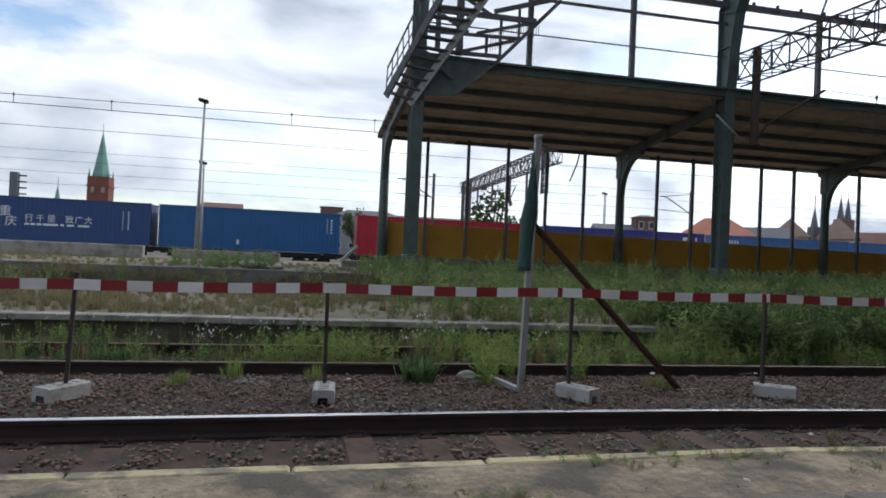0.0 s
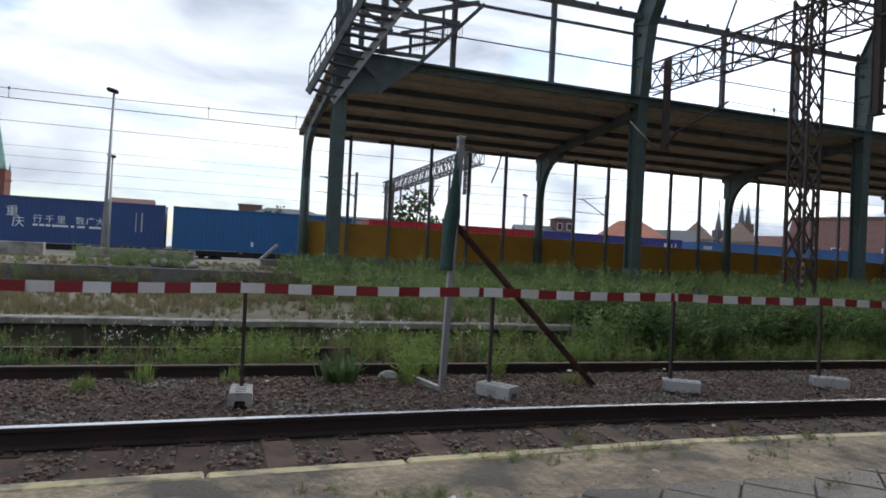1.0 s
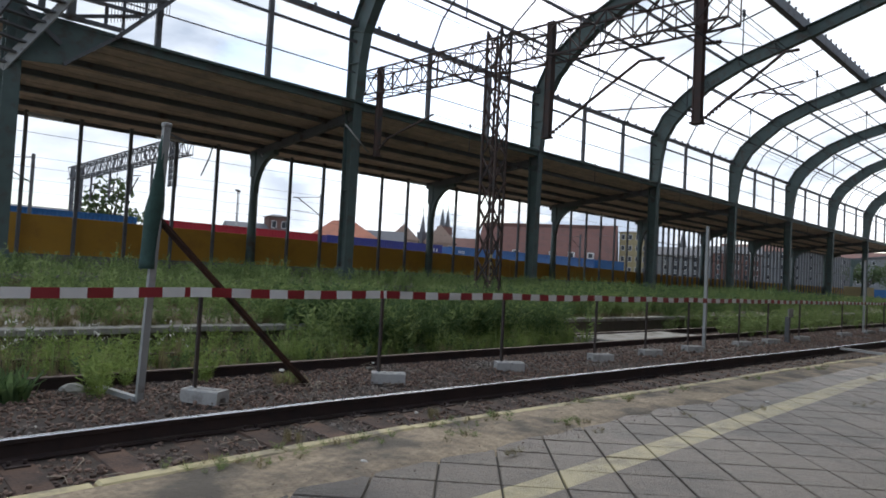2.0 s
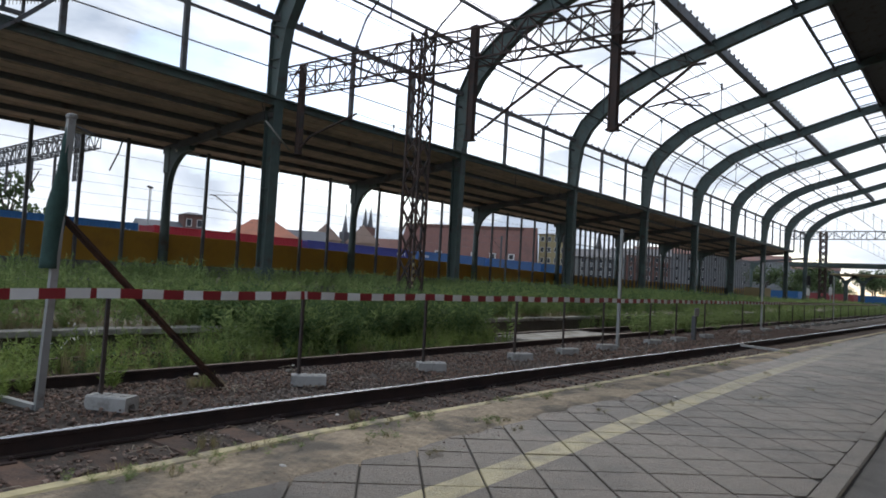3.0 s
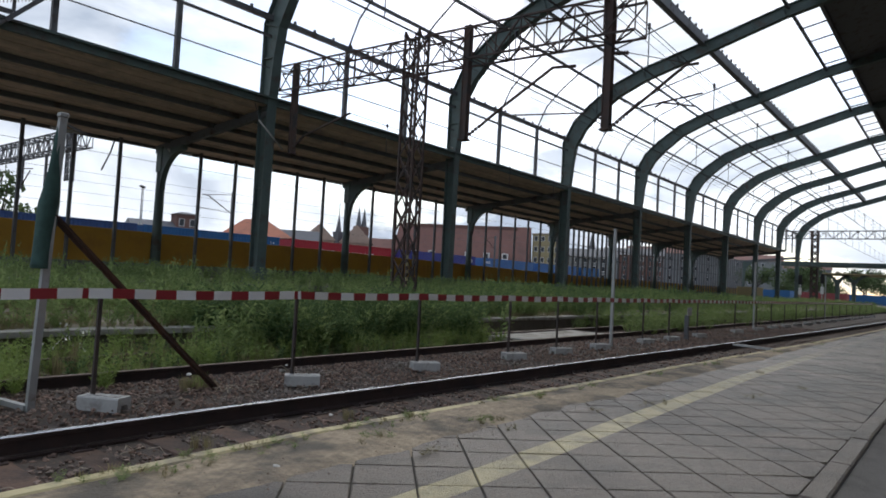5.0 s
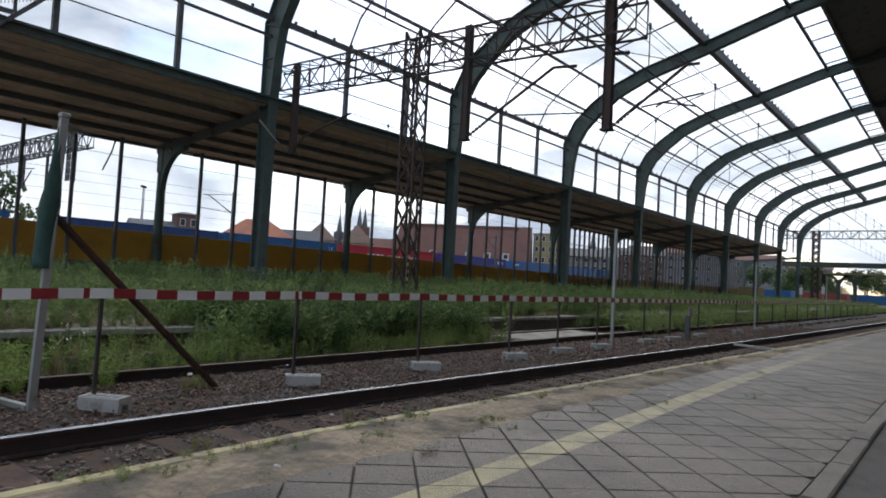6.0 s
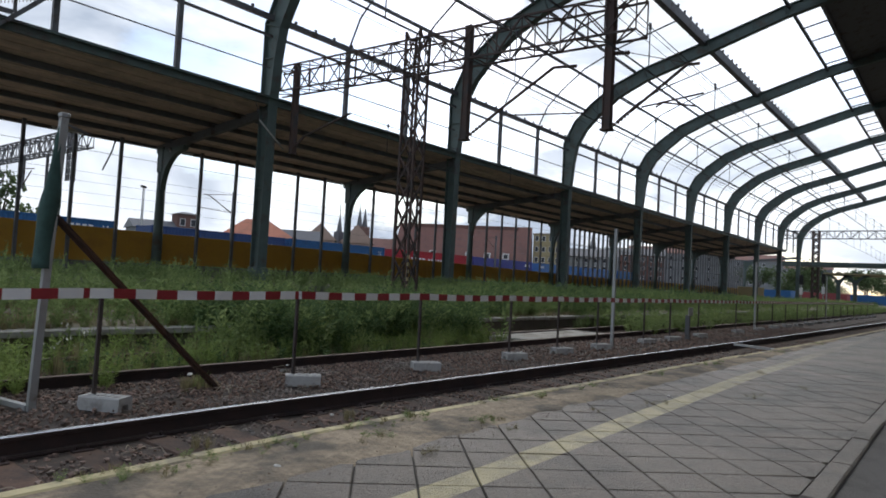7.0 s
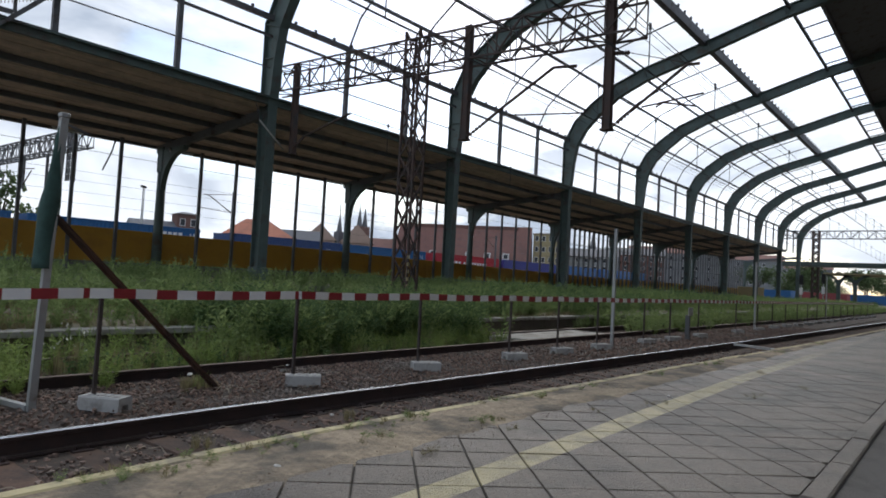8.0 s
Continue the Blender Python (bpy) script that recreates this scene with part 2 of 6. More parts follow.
def tile_material():
    """Grey worn paving with a faded yellow line painted along the platform."""
    m = mat("platform_paving", (0.13, 0.108, 0.087), 0.46, 0.0, 1.0, 55.0, (0.06, 0.051, 0.043), 1.1, 0.62, 0.8, 80, island=0.3)
    n, l = m.node_tree.nodes, m.node_tree.links
    b = n["Principled BSDF"]
    src = b.inputs["Base Color"].links[0].from_socket
    geo = n.new("ShaderNodeNewGeometry")
    sep = n.new("ShaderNodeSeparateXYZ")
    l.new(geo.outputs["Position"], sep.inputs[0])
    sub = n.new("ShaderNodeMath")
    sub.operation = "SUBTRACT"
    l.new(sep.outputs["Y"], sub.inputs[0])
    drift = n.new("ShaderNodeMapRange")
    for i, v in enumerate((2.5, 9.0, 2.06, 2.24), 1):
        drift.inputs[i].default_value = v
    l.new(sep.outputs["X"], drift.inputs[0])
    l.new(drift.outputs[0], sub.inputs[1])
    ab = n.new("ShaderNodeMath")
    ab.operation = "ABSOLUTE"
    l.new(sub.outputs[0], ab.inputs[0])
    lt = n.new("ShaderNodeMath")
    lt.operation = "LESS_THAN"
    lt.inputs[1].default_value = 0.10
    l.new(ab.outputs[0], lt.inputs[0])
    nz = n.new("ShaderNodeTexNoise")
    nz.inputs["Scale"].default_value, nz.inputs["Detail"].default_value, nz.inputs["Roughness"].default_value = 4.0, 9.0, 0.7
    l.new(geo.outputs["Position"], nz.inputs["Vector"])
    rp = n.new("ShaderNodeMapRange")
    rp.inputs[1].default_value, rp.inputs[2].default_value = 0.34, 0.56
    rp.inputs[3].default_value, rp.inputs[4].default_value = 0.3, 0.97
    l.new(nz.outputs["Fac"], rp.inputs[0])
    mu = n.new("ShaderNodeMath")
    mu.operation = "MULTIPLY"
    worn = n.new("ShaderNodeMapRange")
    for i, v in enumerate((7.0, 15.0, 1.0, 0.12), 1):
        worn.inputs[i].default_value = v
    l.new(sep.outputs["X"], worn.inputs[0])
    m2 = n.new("ShaderNodeMath")
    m2.operation = "MULTIPLY"
    l.new(lt.outputs[0], m2.inputs[0])
    l.new(worn.outputs[0], m2.inputs[1])
    l.new(m2.outputs[0], mu.inputs[0])
    l.new(rp.outputs[0], mu.inputs[1])
    mx = n.new("ShaderNodeMix")
    mx.data_type = "RGBA"
    l.new(mu.outputs[0], mx.inputs[0])
    l.new(src, mx.inputs[6])
    mx.inputs[7].default_value = (0.46, 0.40, 0.22, 1)
    l.new(mx.outputs[2], b.inputs["Base Color"])
    return m


M_PAVING = tile_material()

# ---------------------------------------------------------------- mesh helpers
def mesh_ob(name, bm, material, parent=None):
    me = bpy.data.meshes.new(name)
    bm.to_mesh(me)
    bm.free()
    me.materials.append(material)
    ob = new(name, me)
    if parent is not None:
        ob.parent = parent
    return ob


def part(name, bm, material, parent, label=""):
    return tagged(mesh_ob(name, bm, material, parent), label)


def thing(name, at=(0, 0, 0), rz=0.0, label="", category="", group="", kind=""):
    e = new(name)
    e.empty_display_size = 0.2
    e.matrix_basis = pose(*at, 0, 0, rz)
    return tagged(e, label, category, group, kind)


def share(name, me, parent, m):
    ob = new(name, me)
    ob.parent = parent
    ob.matrix_basis = m
    return ob


def box(bm, c, s, m=None, bevel=0.0):
    r = bmesh.ops.create_cube(bm, size=1.0)
    mm = Matrix.Translation(c) @ Matrix.Diagonal((*s, 1))
    if m is not None:
        mm = m @ mm
    bmesh.ops.transform(bm, matrix=mm, verts=r["verts"])
    if bevel > 0:
        es = list({e for v in r["verts"] for e in v.link_edges})
        bmesh.ops.bevel(bm, geom=es, offset=bevel, segments=1, affect="EDGES")


def beam(bm, p, q, w, d, up=(0, 0, 1)):
    """A bar from p to q, w wide and d deep (along up)."""
    p, q, up = Vector(p), Vector(q), Vector(up)
    z = (q - p)
    ln = z.length
    z.normalize()
    x = up.cross(z)
    if x.length < 1e-3:
        x = Vector((1, 0, 0)).cross(z)
    if x.length < 1e-3:
        x = Vector((0, 1, 0)).cross(z)
    x.normalize()
    y = z.cross(x)
    vs = []
    for base in (p, q):
        for a, b in ((-1, -1), (1, -1), (1, 1), (-1, 1)):
            vs.append(bm.verts.new(base + x * (a * w / 2) + y * (b * d / 2)))
    for f in ((3, 2, 1, 0), (4, 5, 6, 7), (0, 1, 5, 4), (1, 2, 6, 5), (2, 3, 7, 6), (3, 0, 4, 7)):
        bm.faces.new([vs[i] for i in f])


def tube(bm, p, q, r, r2=None, n=8, cap=True):
    p, q = Vector(p), Vector(q)
    z = (q - p).normalized()
    x = z.orthogonal().normalized()
    y = z.cross(x)
    r2 = r if r2 is None else r2
    a = [bm.verts.new(p + (x * math.cos(t) + y * math.sin(t)) * r) for t in [2 * math.pi * i / n for i in range(n)]]
    b = [bm.verts.new(q + (x * math.cos(t) + y * math.sin(t)) * r2) for t in [2 * math.pi * i / n for i in range(n)]]
    for i in range(n):
        f = bm.faces.new((a[i], a[(i + 1) % n], b[(i + 1) % n], b[i]))
        f.smooth = True
    if cap:
        bm.faces.new(a[::-1])
        bm.faces.new(b)


def path_tube(bm, pts, r, n=6):
    """One continuous tube along points."""
    pts = [Vector(p) for p in pts]
    rings = []
    for i, p in enumerate(pts):
        d = (pts[min(i + 1, len(pts) - 1)] - pts[max(i - 1, 0)]).normalized()
        x = d.cross(Vector((0, 0, 1)))
        if x.length < 0.05:
            x = d.cross(Vector((1, 0, 0)))
        x.normalize()
        y = d.cross(x)
        rings.append([bm.verts.new(p + (x * math.cos(a) + y * math.sin(a)) * r) for a in [2 * math.pi * k / n for k in range(n)]])
    for a, b in zip(rings[:-1], rings[1:]):
        for k in range(n):
            bm.faces.new((a[k], a[(k + 1) % n], b[(k + 1) % n], b[k])).smooth = True
    bm.faces.new(rings[0][::-1])
    bm.faces.new(rings[-1])


def strip_solid(bm, centre, depth, x0, x1):
    """A band following centre (y, z) points, depth across it, from x0 to x1."""
    n = len(centre)
    lo, hi = [], []
    for i, (y, z) in enumerate(centre):
        a, b = centre[max(0, i - 1)], centre[min(n - 1, i + 1)]
        t = Vector((b[0] - a[0], b[1] - a[1])).normalized()
        nn = Vector((-t.y, t.x))
        d = depth[i] if isinstance(depth, (list, tuple)) else depth
        lo.append((y - nn.x * d / 2, z - nn.y * d / 2))
        hi.append((y + nn.x * d / 2, z + nn.y * d / 2))
    rows = []
    for (ly, lz), (hy, hz) in zip(lo, hi):
        rows.append([bm.verts.new(c) for c in ((x0, ly, lz), (x1, ly, lz), (x1, hy, hz), (x0, hy, hz))])
    for r1, r2 in zip(rows[:-1], rows[1:]):
        for k in range(4):
            bm.faces.new((r1[k], r1[(k + 1) % 4], r2[(k + 1) % 4], r2[k]))
    bm.faces.new(rows[0][::-1])
    bm.faces.new(rows[-1])
    bmesh.ops.recalc_face_normals(bm, faces=bm.faces)


def solid_box(name, lo, hi, material, label="", kind="structure", category="", bevel=0.0, parent=None):
    bm = bmesh.new()
    c = [(a + b) / 2 for a, b in zip(lo, hi)]
    box(bm, c, [b - a for a, b in zip(lo, hi)], bevel=bevel)
    return tagged(mesh_ob(name, bm, material, parent), label, category, "", kind)


def cloud_mesh(name, verts, faces, material, smooth=False):
    me = bpy.data.meshes.new(name)
    verts, faces = np.asarray(verts, dtype=np.float32), np.asarray(faces, dtype=np.int32)
    k = faces.shape[1]
    me.vertices.add(len(verts))
    me.vertices.foreach_set("co", verts.ravel())
    me.loops.add(faces.size)
    me.loops.foreach_set("vertex_index", faces.ravel())
    me.polygons.add(len(faces))
    me.polygons.foreach_set("loop_start", np.arange(0, faces.size, k, dtype=np.int32))
    me.update(calc_edges=True)
    me.validate()
    if not smooth:
        me.shade_flat()
    me.materials.append(material)
    return new(name, me)


def scatter(name, templates, places, material, label="", category=""):
    """Many small copies of template meshes (verts, faces) joined into one mesh. places: x, y, z, turn, size, tall."""
    V, F, base = [], [], 0
    rng = np.random.default_rng(5)
    for i, (x, y, z, a, s, h) in enumerate(places):
        tv, tf = templates[int(rng.integers(len(templates)))]
        c, sn = math.cos(a), math.sin(a)
        v = np.empty_like(tv)
        v[:, 0] = (tv[:, 0] * c - tv[:, 1] * sn) * s + x
        v[:, 1] = (tv[:, 0] * sn + tv[:, 1] * c) * s + y
        v[:, 2] = tv[:, 2] * h + z
        V.append(v)
        F.append(tf + base)
        base += len(tv)
    return tagged(cloud_mesh(name, np.concatenate(V), np.concatenate(F), material), label, category, "", "stuff")


# ---------------------------------------------------------------- ground and platforms
bm = bmesh.new()
bmesh.ops.create_grid(bm, x_segments=2, y_segments=2, size=2600)
bmesh.ops.translate(bm, verts=bm.verts, vec=(0, 0, -0.24))
tagged(mesh_ob("ground", bm, M_GROUND), "brown stony trackside soil reaching the horizon", "ground", "", "structure")

PZ = 0.28
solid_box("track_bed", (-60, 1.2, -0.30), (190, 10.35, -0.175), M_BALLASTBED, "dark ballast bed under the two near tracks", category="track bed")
solid_box("platform_middle", (-160, 10.45, -0.3), (260, 19.3, 0.26), M_SAND, "disused low platform of sand and weeds", category="platform")
# thin sheet below the kerb; its darker soil colour imitates the overhang's shadow
solid_box("platform_shade_wall", (-160, 10.40, -0.3), (260, 10.45, 0.19), M_GROUND, "wall under the platform edge, in dark soil colour standing in for shade", category="platform")
solid_box("platform_far", (-160, 19.3, -0.3), (260, 39.0, 0.70), M_SAND, "raised overgrown platform under the canopy", category="platform")


def bend(x):
    """The near track and its platform edge swing slowly towards the paving."""
    if x < 3:
        return max(-0.35, 0.03 * (x - 3))
    if x < 18:
        return -0.035 * (x - 3)
    return -0.525 - 0.025 * (min(x, 70) - 18) - 0.006 * max(0, x - 70)


def kerb_row(name, x0, x1, y0, y1, z0, z1, step, material, label, seed, jitter=0.01, curve=None):
    rnd = random.Random(seed)
    holder = thing(name, (0, 0, 0), 0, label, "kerb", "", "structure")
    bmk = bmesh.new()
    box(bmk, (0, 0, 0), (step - 0.012, y1 - y0, z1 - z0), bevel=0.012)
    me = bpy.data.meshes.new(name)
    bmk.to_mesh(me)
    bmk.free()
    me.materials.append(material)
    x = x0
    while x < x1:
        off = curve(x + step / 2) if curve else 0.0
        head = math.degrees(math.atan((curve(x + step) - curve(x)) / step)) if curve else 0.0
        share("kerb_stone", me, holder, pose(x + step / 2, off + (y0 + y1) / 2 + rnd.uniform(-jitter, jitter), (z0 + z1) / 2 + rnd.uniform(-jitter, jitter) * 0.6, 0, 0, head + rnd.uniform(-0.5, 0.5) * jitter * 40))
        x += step
    return holder


kerb_row("platform_edge_near", -8, 100, 3.31, 3.41, -0.2, PZ + 0.010, 1.0, M_EDGE, "platform edge of worn yellow-painted concrete stones", 3, 0.01, bend)
kerb_row("platform_edge_middle", -30, 70, 10.28, 10.60, 0.19, 0.285, 1.0, M_KERB, "weathered concrete platform edge half covered by weeds", 4, 0.014)
kerb_row("platform_edge_far", -60, 60, 19.1, 19.5, -0.1, 0.745, 2.0, M_PLINTH, "dark weathered concrete edge of the raised platform", 5, 0.012)

def bent_slab(name, y0, y1, z0, z1, material, label, category):
    """A slab whose far side follows the track."""
    b = bmesh.new()
    rows = []
    for x in [-40 + 2 * i for i in range(116)]:
        ye = y1 + bend(x)
        rows.append([b.verts.new(p) for p in ((x, y0, z0), (x, ye, z0), (x, ye, z1), (x, y0, z1))])
    for r0, r1 in zip(rows[:-1], rows[1:]):
        for k in range(4):
            b.faces.new((r0[k], r1[k], r1[(k + 1) % 4], r0[(k + 1) % 4]))
    b.faces.new(rows[0])
    b.faces.new(rows[-1][::-1])
    bmesh.ops.recalc_face_normals(b, faces=b.faces)
    return tagged(mesh_ob(name, b, material), label, category, "", "structure")


bent_slab("platform_near", -3.4, 3.28, -0.3, PZ - 0.02, M_TARMAC, "old patched platform surface in shade", "platform")

# sandy strip between the paving and the painted edge
bm = bmesh.new()
NX, NY = 420, 8
gv = []
for i in range(NX + 1):
    x = -8 + i * 0.25
    for j in range(NY + 1):
        y0 = 2.66 + 0.12 * noise.noise((x * 0.9, 3.1, 0)) + 0.10 * noise.noise((x * 3.1, 9.1, 0))
        y1 = 3.33 + bend(x)
        y0 = min(y0, y1 - 0.05)
        y = y0 + (y1 - y0) * j / NY
        z = PZ - (0.012 if j == 0 else -0.003) + 0.03 * max(0, noise.noise((x * 2.1, y * 3.0, 1.7)) + 0.25) * math.sin(math.pi * min(1, j / NY + 0.02))
        gv.append(bm.verts.new((x, y, z)))
for i in range(NX):
    for j in range(NY):
        a = i * (NY + 1) + j
        bm.faces.new((gv[a], gv[a + NY + 1], gv[a + NY + 2], gv[a + 1])).smooth = True
tagged(mesh_ob("sand_strip", bm, M_STRIP), "sand and dirt drifted along the platform edge", "ground", "", "structure")


# ---------------------------------------------------------------- tracks
RAIL_PROFILE = [(-0.0625, -0.165), (0.0625, -0.165), (0.0625, -0.153), (0.012, -0.135), (0.010, -0.045), (0.034, -0.036), (0.036, -0.008),
                (0.028, -0.002), (-0.028, -0.002), (-0.036, -0.008), (-0.034, -0.036), (-0.010, -0.045), (-0.012, -0.135), (-0.0625, -0.153)]


def rail(parent, y, x0, x1, top, curve):
    bmr = bmesh.new()
    xs = [x0 + (x1 - x0) * i / 115 for i in range(116)] if curve else [x0, x1]
    off = [curve(x) if curve else 0.0 for x in xs]
    rows = [[bmr.verts.new((x, y + o + a, b)) for a, b in RAIL_PROFILE] for x, o in zip(xs, off)]
    k = len(RAIL_PROFILE)
    for r0, r1 in zip(rows[:-1], rows[1:]):
        for i in range(k):
            bmr.faces.new((r0[i], r0[(i + 1) % k], r1[(i + 1) % k], r1[i]))
    bmesh.ops.recalc_face_normals(bmr, faces=bmr.faces)
    r = part("rail", bmr, M_RAIL, parent)
    bmt = bmesh.new()
    for xa, xb, oa, ob in zip(xs[:-1], xs[1:], off[:-1], off[1:]):
        crown = [(-0.031, -0.004), (-0.022, 0.002), (0.022, 0.002), (0.031, -0.004)]
        va = [bmt.verts.new((xa, y + oa + c, h)) for c, h in crown]
        vb = [bmt.verts.new((xb, y + ob + c, h)) for c, h in crown]
        for i in range(3):
            bmt.faces.new((va[i], vb[i], vb[i + 1], va[i + 1])).normal_flip()
        bmt.faces.new((va[3], vb[3], vb[0], va[0]))
    bmesh.ops.remove_doubles(bmt, verts=bmt.verts, dist=0.002)
    bmesh.ops.recalc_face_normals(bmt, faces=bmt.faces)
    part("rail_head", bmt, top, r)
    return r


def track(name, ya, yb, top, label, x0=-40.0, x1=190.0, sleepers=(-4.9, 50.0), curve=None):
    t = thing(name, (0, 0, 0), 0, label, "railway track", "", "structure")
    rail(t, ya, x0, x1, top, curve)
    rail(t, yb, x0, x1, top, curve)
    bms = bmesh.new()
    box(bms, (0, 0, 0), (0.25, 2.55, 0.14), bevel=0.015)
    me = bpy.data.meshes.new("sleeper")
    bms.to_mesh(me)
    bms.free()
    me.materials.append(M_SLEEPER)
    bmc = bmesh.new()
    for yy in (ya, yb):
        box(bmc, (0, yy - (ya + yb) / 2, 0.075), (0.16, 0.34, 0.014), bevel=0.003)
        for dx in (-0.05, 0.05):
            for dy in (-0.12, 0.12):
                tube(bmc, (dx, yy - (ya + yb) / 2 + dy, 0.08), (dx, yy - (ya + yb) / 2 + dy, 0.115), 0.014, n=6)
    mec = bpy.data.meshes.new("rail_fastening")
    bmc.to_mesh(mec)
    bmc.free()
    mec.materials.append(M_RAIL)
    rnd = random.Random(11)
    x = sleepers[0]
    while x < sleepers[1]:
        s = share("sleeper", me, t, pose(x + rnd.uniform(-0.02, 0.02), (ya + yb) / 2 + (curve(x) if curve else 0.0) + rnd.uniform(-0.04, 0.04), -0.237 + rnd.uniform(-0.008, 0.008), 0, 0, rnd.uniform(-1, 1)))
        if x < 18:
            share("rail_fastening", mec, s, pose(0, 0, 0))
        x += 0.6
    return t


track("track_near", 4.145, 5.58, M_RAILTOP, "near railway track with polished rail head and timber sleepers", curve=bend)
track("track_overgrown", 8.04, 9.475, M_RAILTOPR, "overgrown railway track with rusty rails")
track("track_train", 46.8, 48.235, M_RAILTOP, "railway track carrying the container train", -160.0, 260.0, (-30.0, 30.0))

# ---------------------------------------------------------------- train shed
COLX = [3.62, 15.5, 27.54, 40.3, 52.97, 65.6, 78.4, 92.0, 105.0, 118.5]
FAR = [(22.0, 0.70), (22.0, 4.5), (22.0, 7.6), (21.9, 9.7), (21.8, 11.0), (21.1, 12.25), (20.1, 13.2), (18.6, 14.3), (16.6, 15.15),
       (14.5, 15.75), (12.7, 16.25), (10.2, 17.0), (8.5, 17.5), (5.0, 18.25), (2.0, 18.7), (0.0, 18.9)]
DEP = [0.46, 0.50, 0.56, 0.74, 1.02, 1.05, 0.98, 0.9, 0.82, 0.76, 0.7, 0.66, 0.64, 0.62, 0.6, 0.6]
ARCH = FAR + [(-y, z) for y, z in FAR[-2::-1]]
ADEP = DEP + DEP[-2::-1]
shed = thing("train_shed", (0, 0, 0), 0, "open dark green steel arches of an unroofed train shed", "train shed")


def offset(centre, depth, side):
    out = []
    n = len(centre)
    for i, (y, z) in enumerate(centre):
        a, b = centre[max(0, i - 1)], centre[min(n - 1, i + 1)]
        t = Vector((b[0] - a[0], b[1] - a[1])).normalized()
        out.append((y - t.y * side * depth[i] / 2, z + t.x * side * depth[i] / 2))
    return out


for x in COLX:
    bm = bmesh.new()
    strip_solid(bm, ARCH, ADEP, x - 0.05, x + 0.05)
    web = part("arch", bm, M_STEEL, shed)
    for side in (-1, 1):
        bm = bmesh.new()
        strip_solid(bm, offset(ARCH, ADEP, side), 0.05, x - 0.21, x + 0.21)
        part("flange", bm, M_STEEL, web)
    for i in range(1, 14):
        bm = bmesh.new()
        (y, z), d = ARCH[i], ADEP[i]
        a, b = ARCH[i - 1], ARCH[i + 1]
        t = Vector((0, b[0] - a[0], b[1] - a[1])).normalized()
        nn = Vector((0, -t.z, t.y))
        beam(bm, Vector((x, y, z)) - nn * d / 2, Vector((x, y, z)) + nn * d / 2, 0.36, 0.03, t)
        part("stiffener", bm, M_STEEL, web)
    for sg in (1, -1):
        bm = bmesh.new()
        for k in range(5):
            box(bm, (x, sg * 22.0, 0.72 + 0.14 * k), (0.86 - 0.085 * k, 0.95 - 0.09 * k, 0.15), bevel=0.02)
        part("column_base", bm, M_STEEL, web)

XA, XB = COLX[0] - 0.3, COLX[-1] + 0.3


def purlin(y, z, w, d, name="purlin", x0=XA, x1=XB):
    bmp = bmesh.new()
    beam(bmp, (x0, y, z), (x1, y, z), w, d)
    if name == "purlin" and d >= 0.12:
        box(bmp, ((x0 + x1) / 2, y, z - d / 2 - 0.010), (x1 - x0, w * 1.6, 0.016))
    return part(name, bmp, M_STEELD, shed)


eave = purlin(21.95, 11.36, 0.12, 0.20)
bm = bmesh.new()
x = XA + 0.6
while x < 60:
    box(bm, (x, 21.92, 11.51), (0.09, 0.09, 0.12))
    part("cleat", bm, M_STEELD, eave)
    bm = bmesh.new()
    x += 1.05
bm.free()
purlin(21.97, 10.62, 0.07, 0.10)
purlin(21.97, 9.34, 0.03, 0.04, "tie_rod")
for y, z in ((20.75, 13.28), (19.1, 14.45), (17.25, 15.35)):
    purlin(y, z, 0.08, 0.12)
big = purlin(13.0, 16.7, 0.22, 0.62)
bm = bmesh.new()
x = XA + 0.5
while x < 100:
    box(bm, (x, 12.88, 17.07), (0.10, 0.10, 0.16))
    part("cleat", bm, M_STEELD, big)
    bm = bmesh.new()
    x += 1.05
bm.free()
purlin(8.3, 17.72, 0.10, 0.18)
for i, (xa, xb) in enumerate(zip(COLX[:-1], COLX[1:])):
    for k in (1, 2):
        x = xa + (xb - xa) * k / 3
        bm = bmesh.new()
        beam(bm, (x, 21.95, 8.1), (x, 21.95, 11.3), 0.17, 0.17, (0, 1, 0))
        box(bm, (x, 21.95, 8.14), (0.3, 0.3, 0.05))
        part("wall_post", bm, M_STEELD, shed)
        bm = bmesh.new()
        pts = [(x, 21.95, 11.3)] + [(x, y + 0.2, z + 0.36) for y, z in FAR[5:11]]
        path_tube(bm, pts, 0.045, 6)
        part("rib", bm, M_STEELD, shed)

# boarded half of the shed roof, overhead
bm = bmesh.new()
roof_c = [(6.8, 18.15), (5.0, 18.55), (2.0, 19.05), (0.0, 19.25), (-2.0, 19.05), (-5.0, 18.55), (-8.3, 17.85), (-13.0, 16.75), (-17.3, 15.5), (-20.9, 13.6), (-22.2, 11.6)]
strip_solid(bm, roof_c, 0.08, XA - 1.0, XB + 1.0)
tagged(mesh_ob("shed_roof", bm, M_STEELD), "dark boarded part of the shed roof overhead", "roof", "", "structure")
bm = bmesh.new()
x = XA
while x < XB:
    beam(bm, (x, 8.3, 17.78), (x, 6.7, 18.1), 0.07, 0.08)
    x += 2.55
beam(bm, (XA, 6.85, 18.02), (XB, 6.85, 18.02), 0.2, 0.3)
tagged(mesh_ob("roof_battens", bm, M_STEELD), "exposed battens along the edge of the shed roof", "batten", "", "structure")
solid_box("wall_south", (-30, -24.5, -0.3), (130, -24.0, 11.4), M_PLASTER, "plain station wall on the other side of the shed", category="wall")

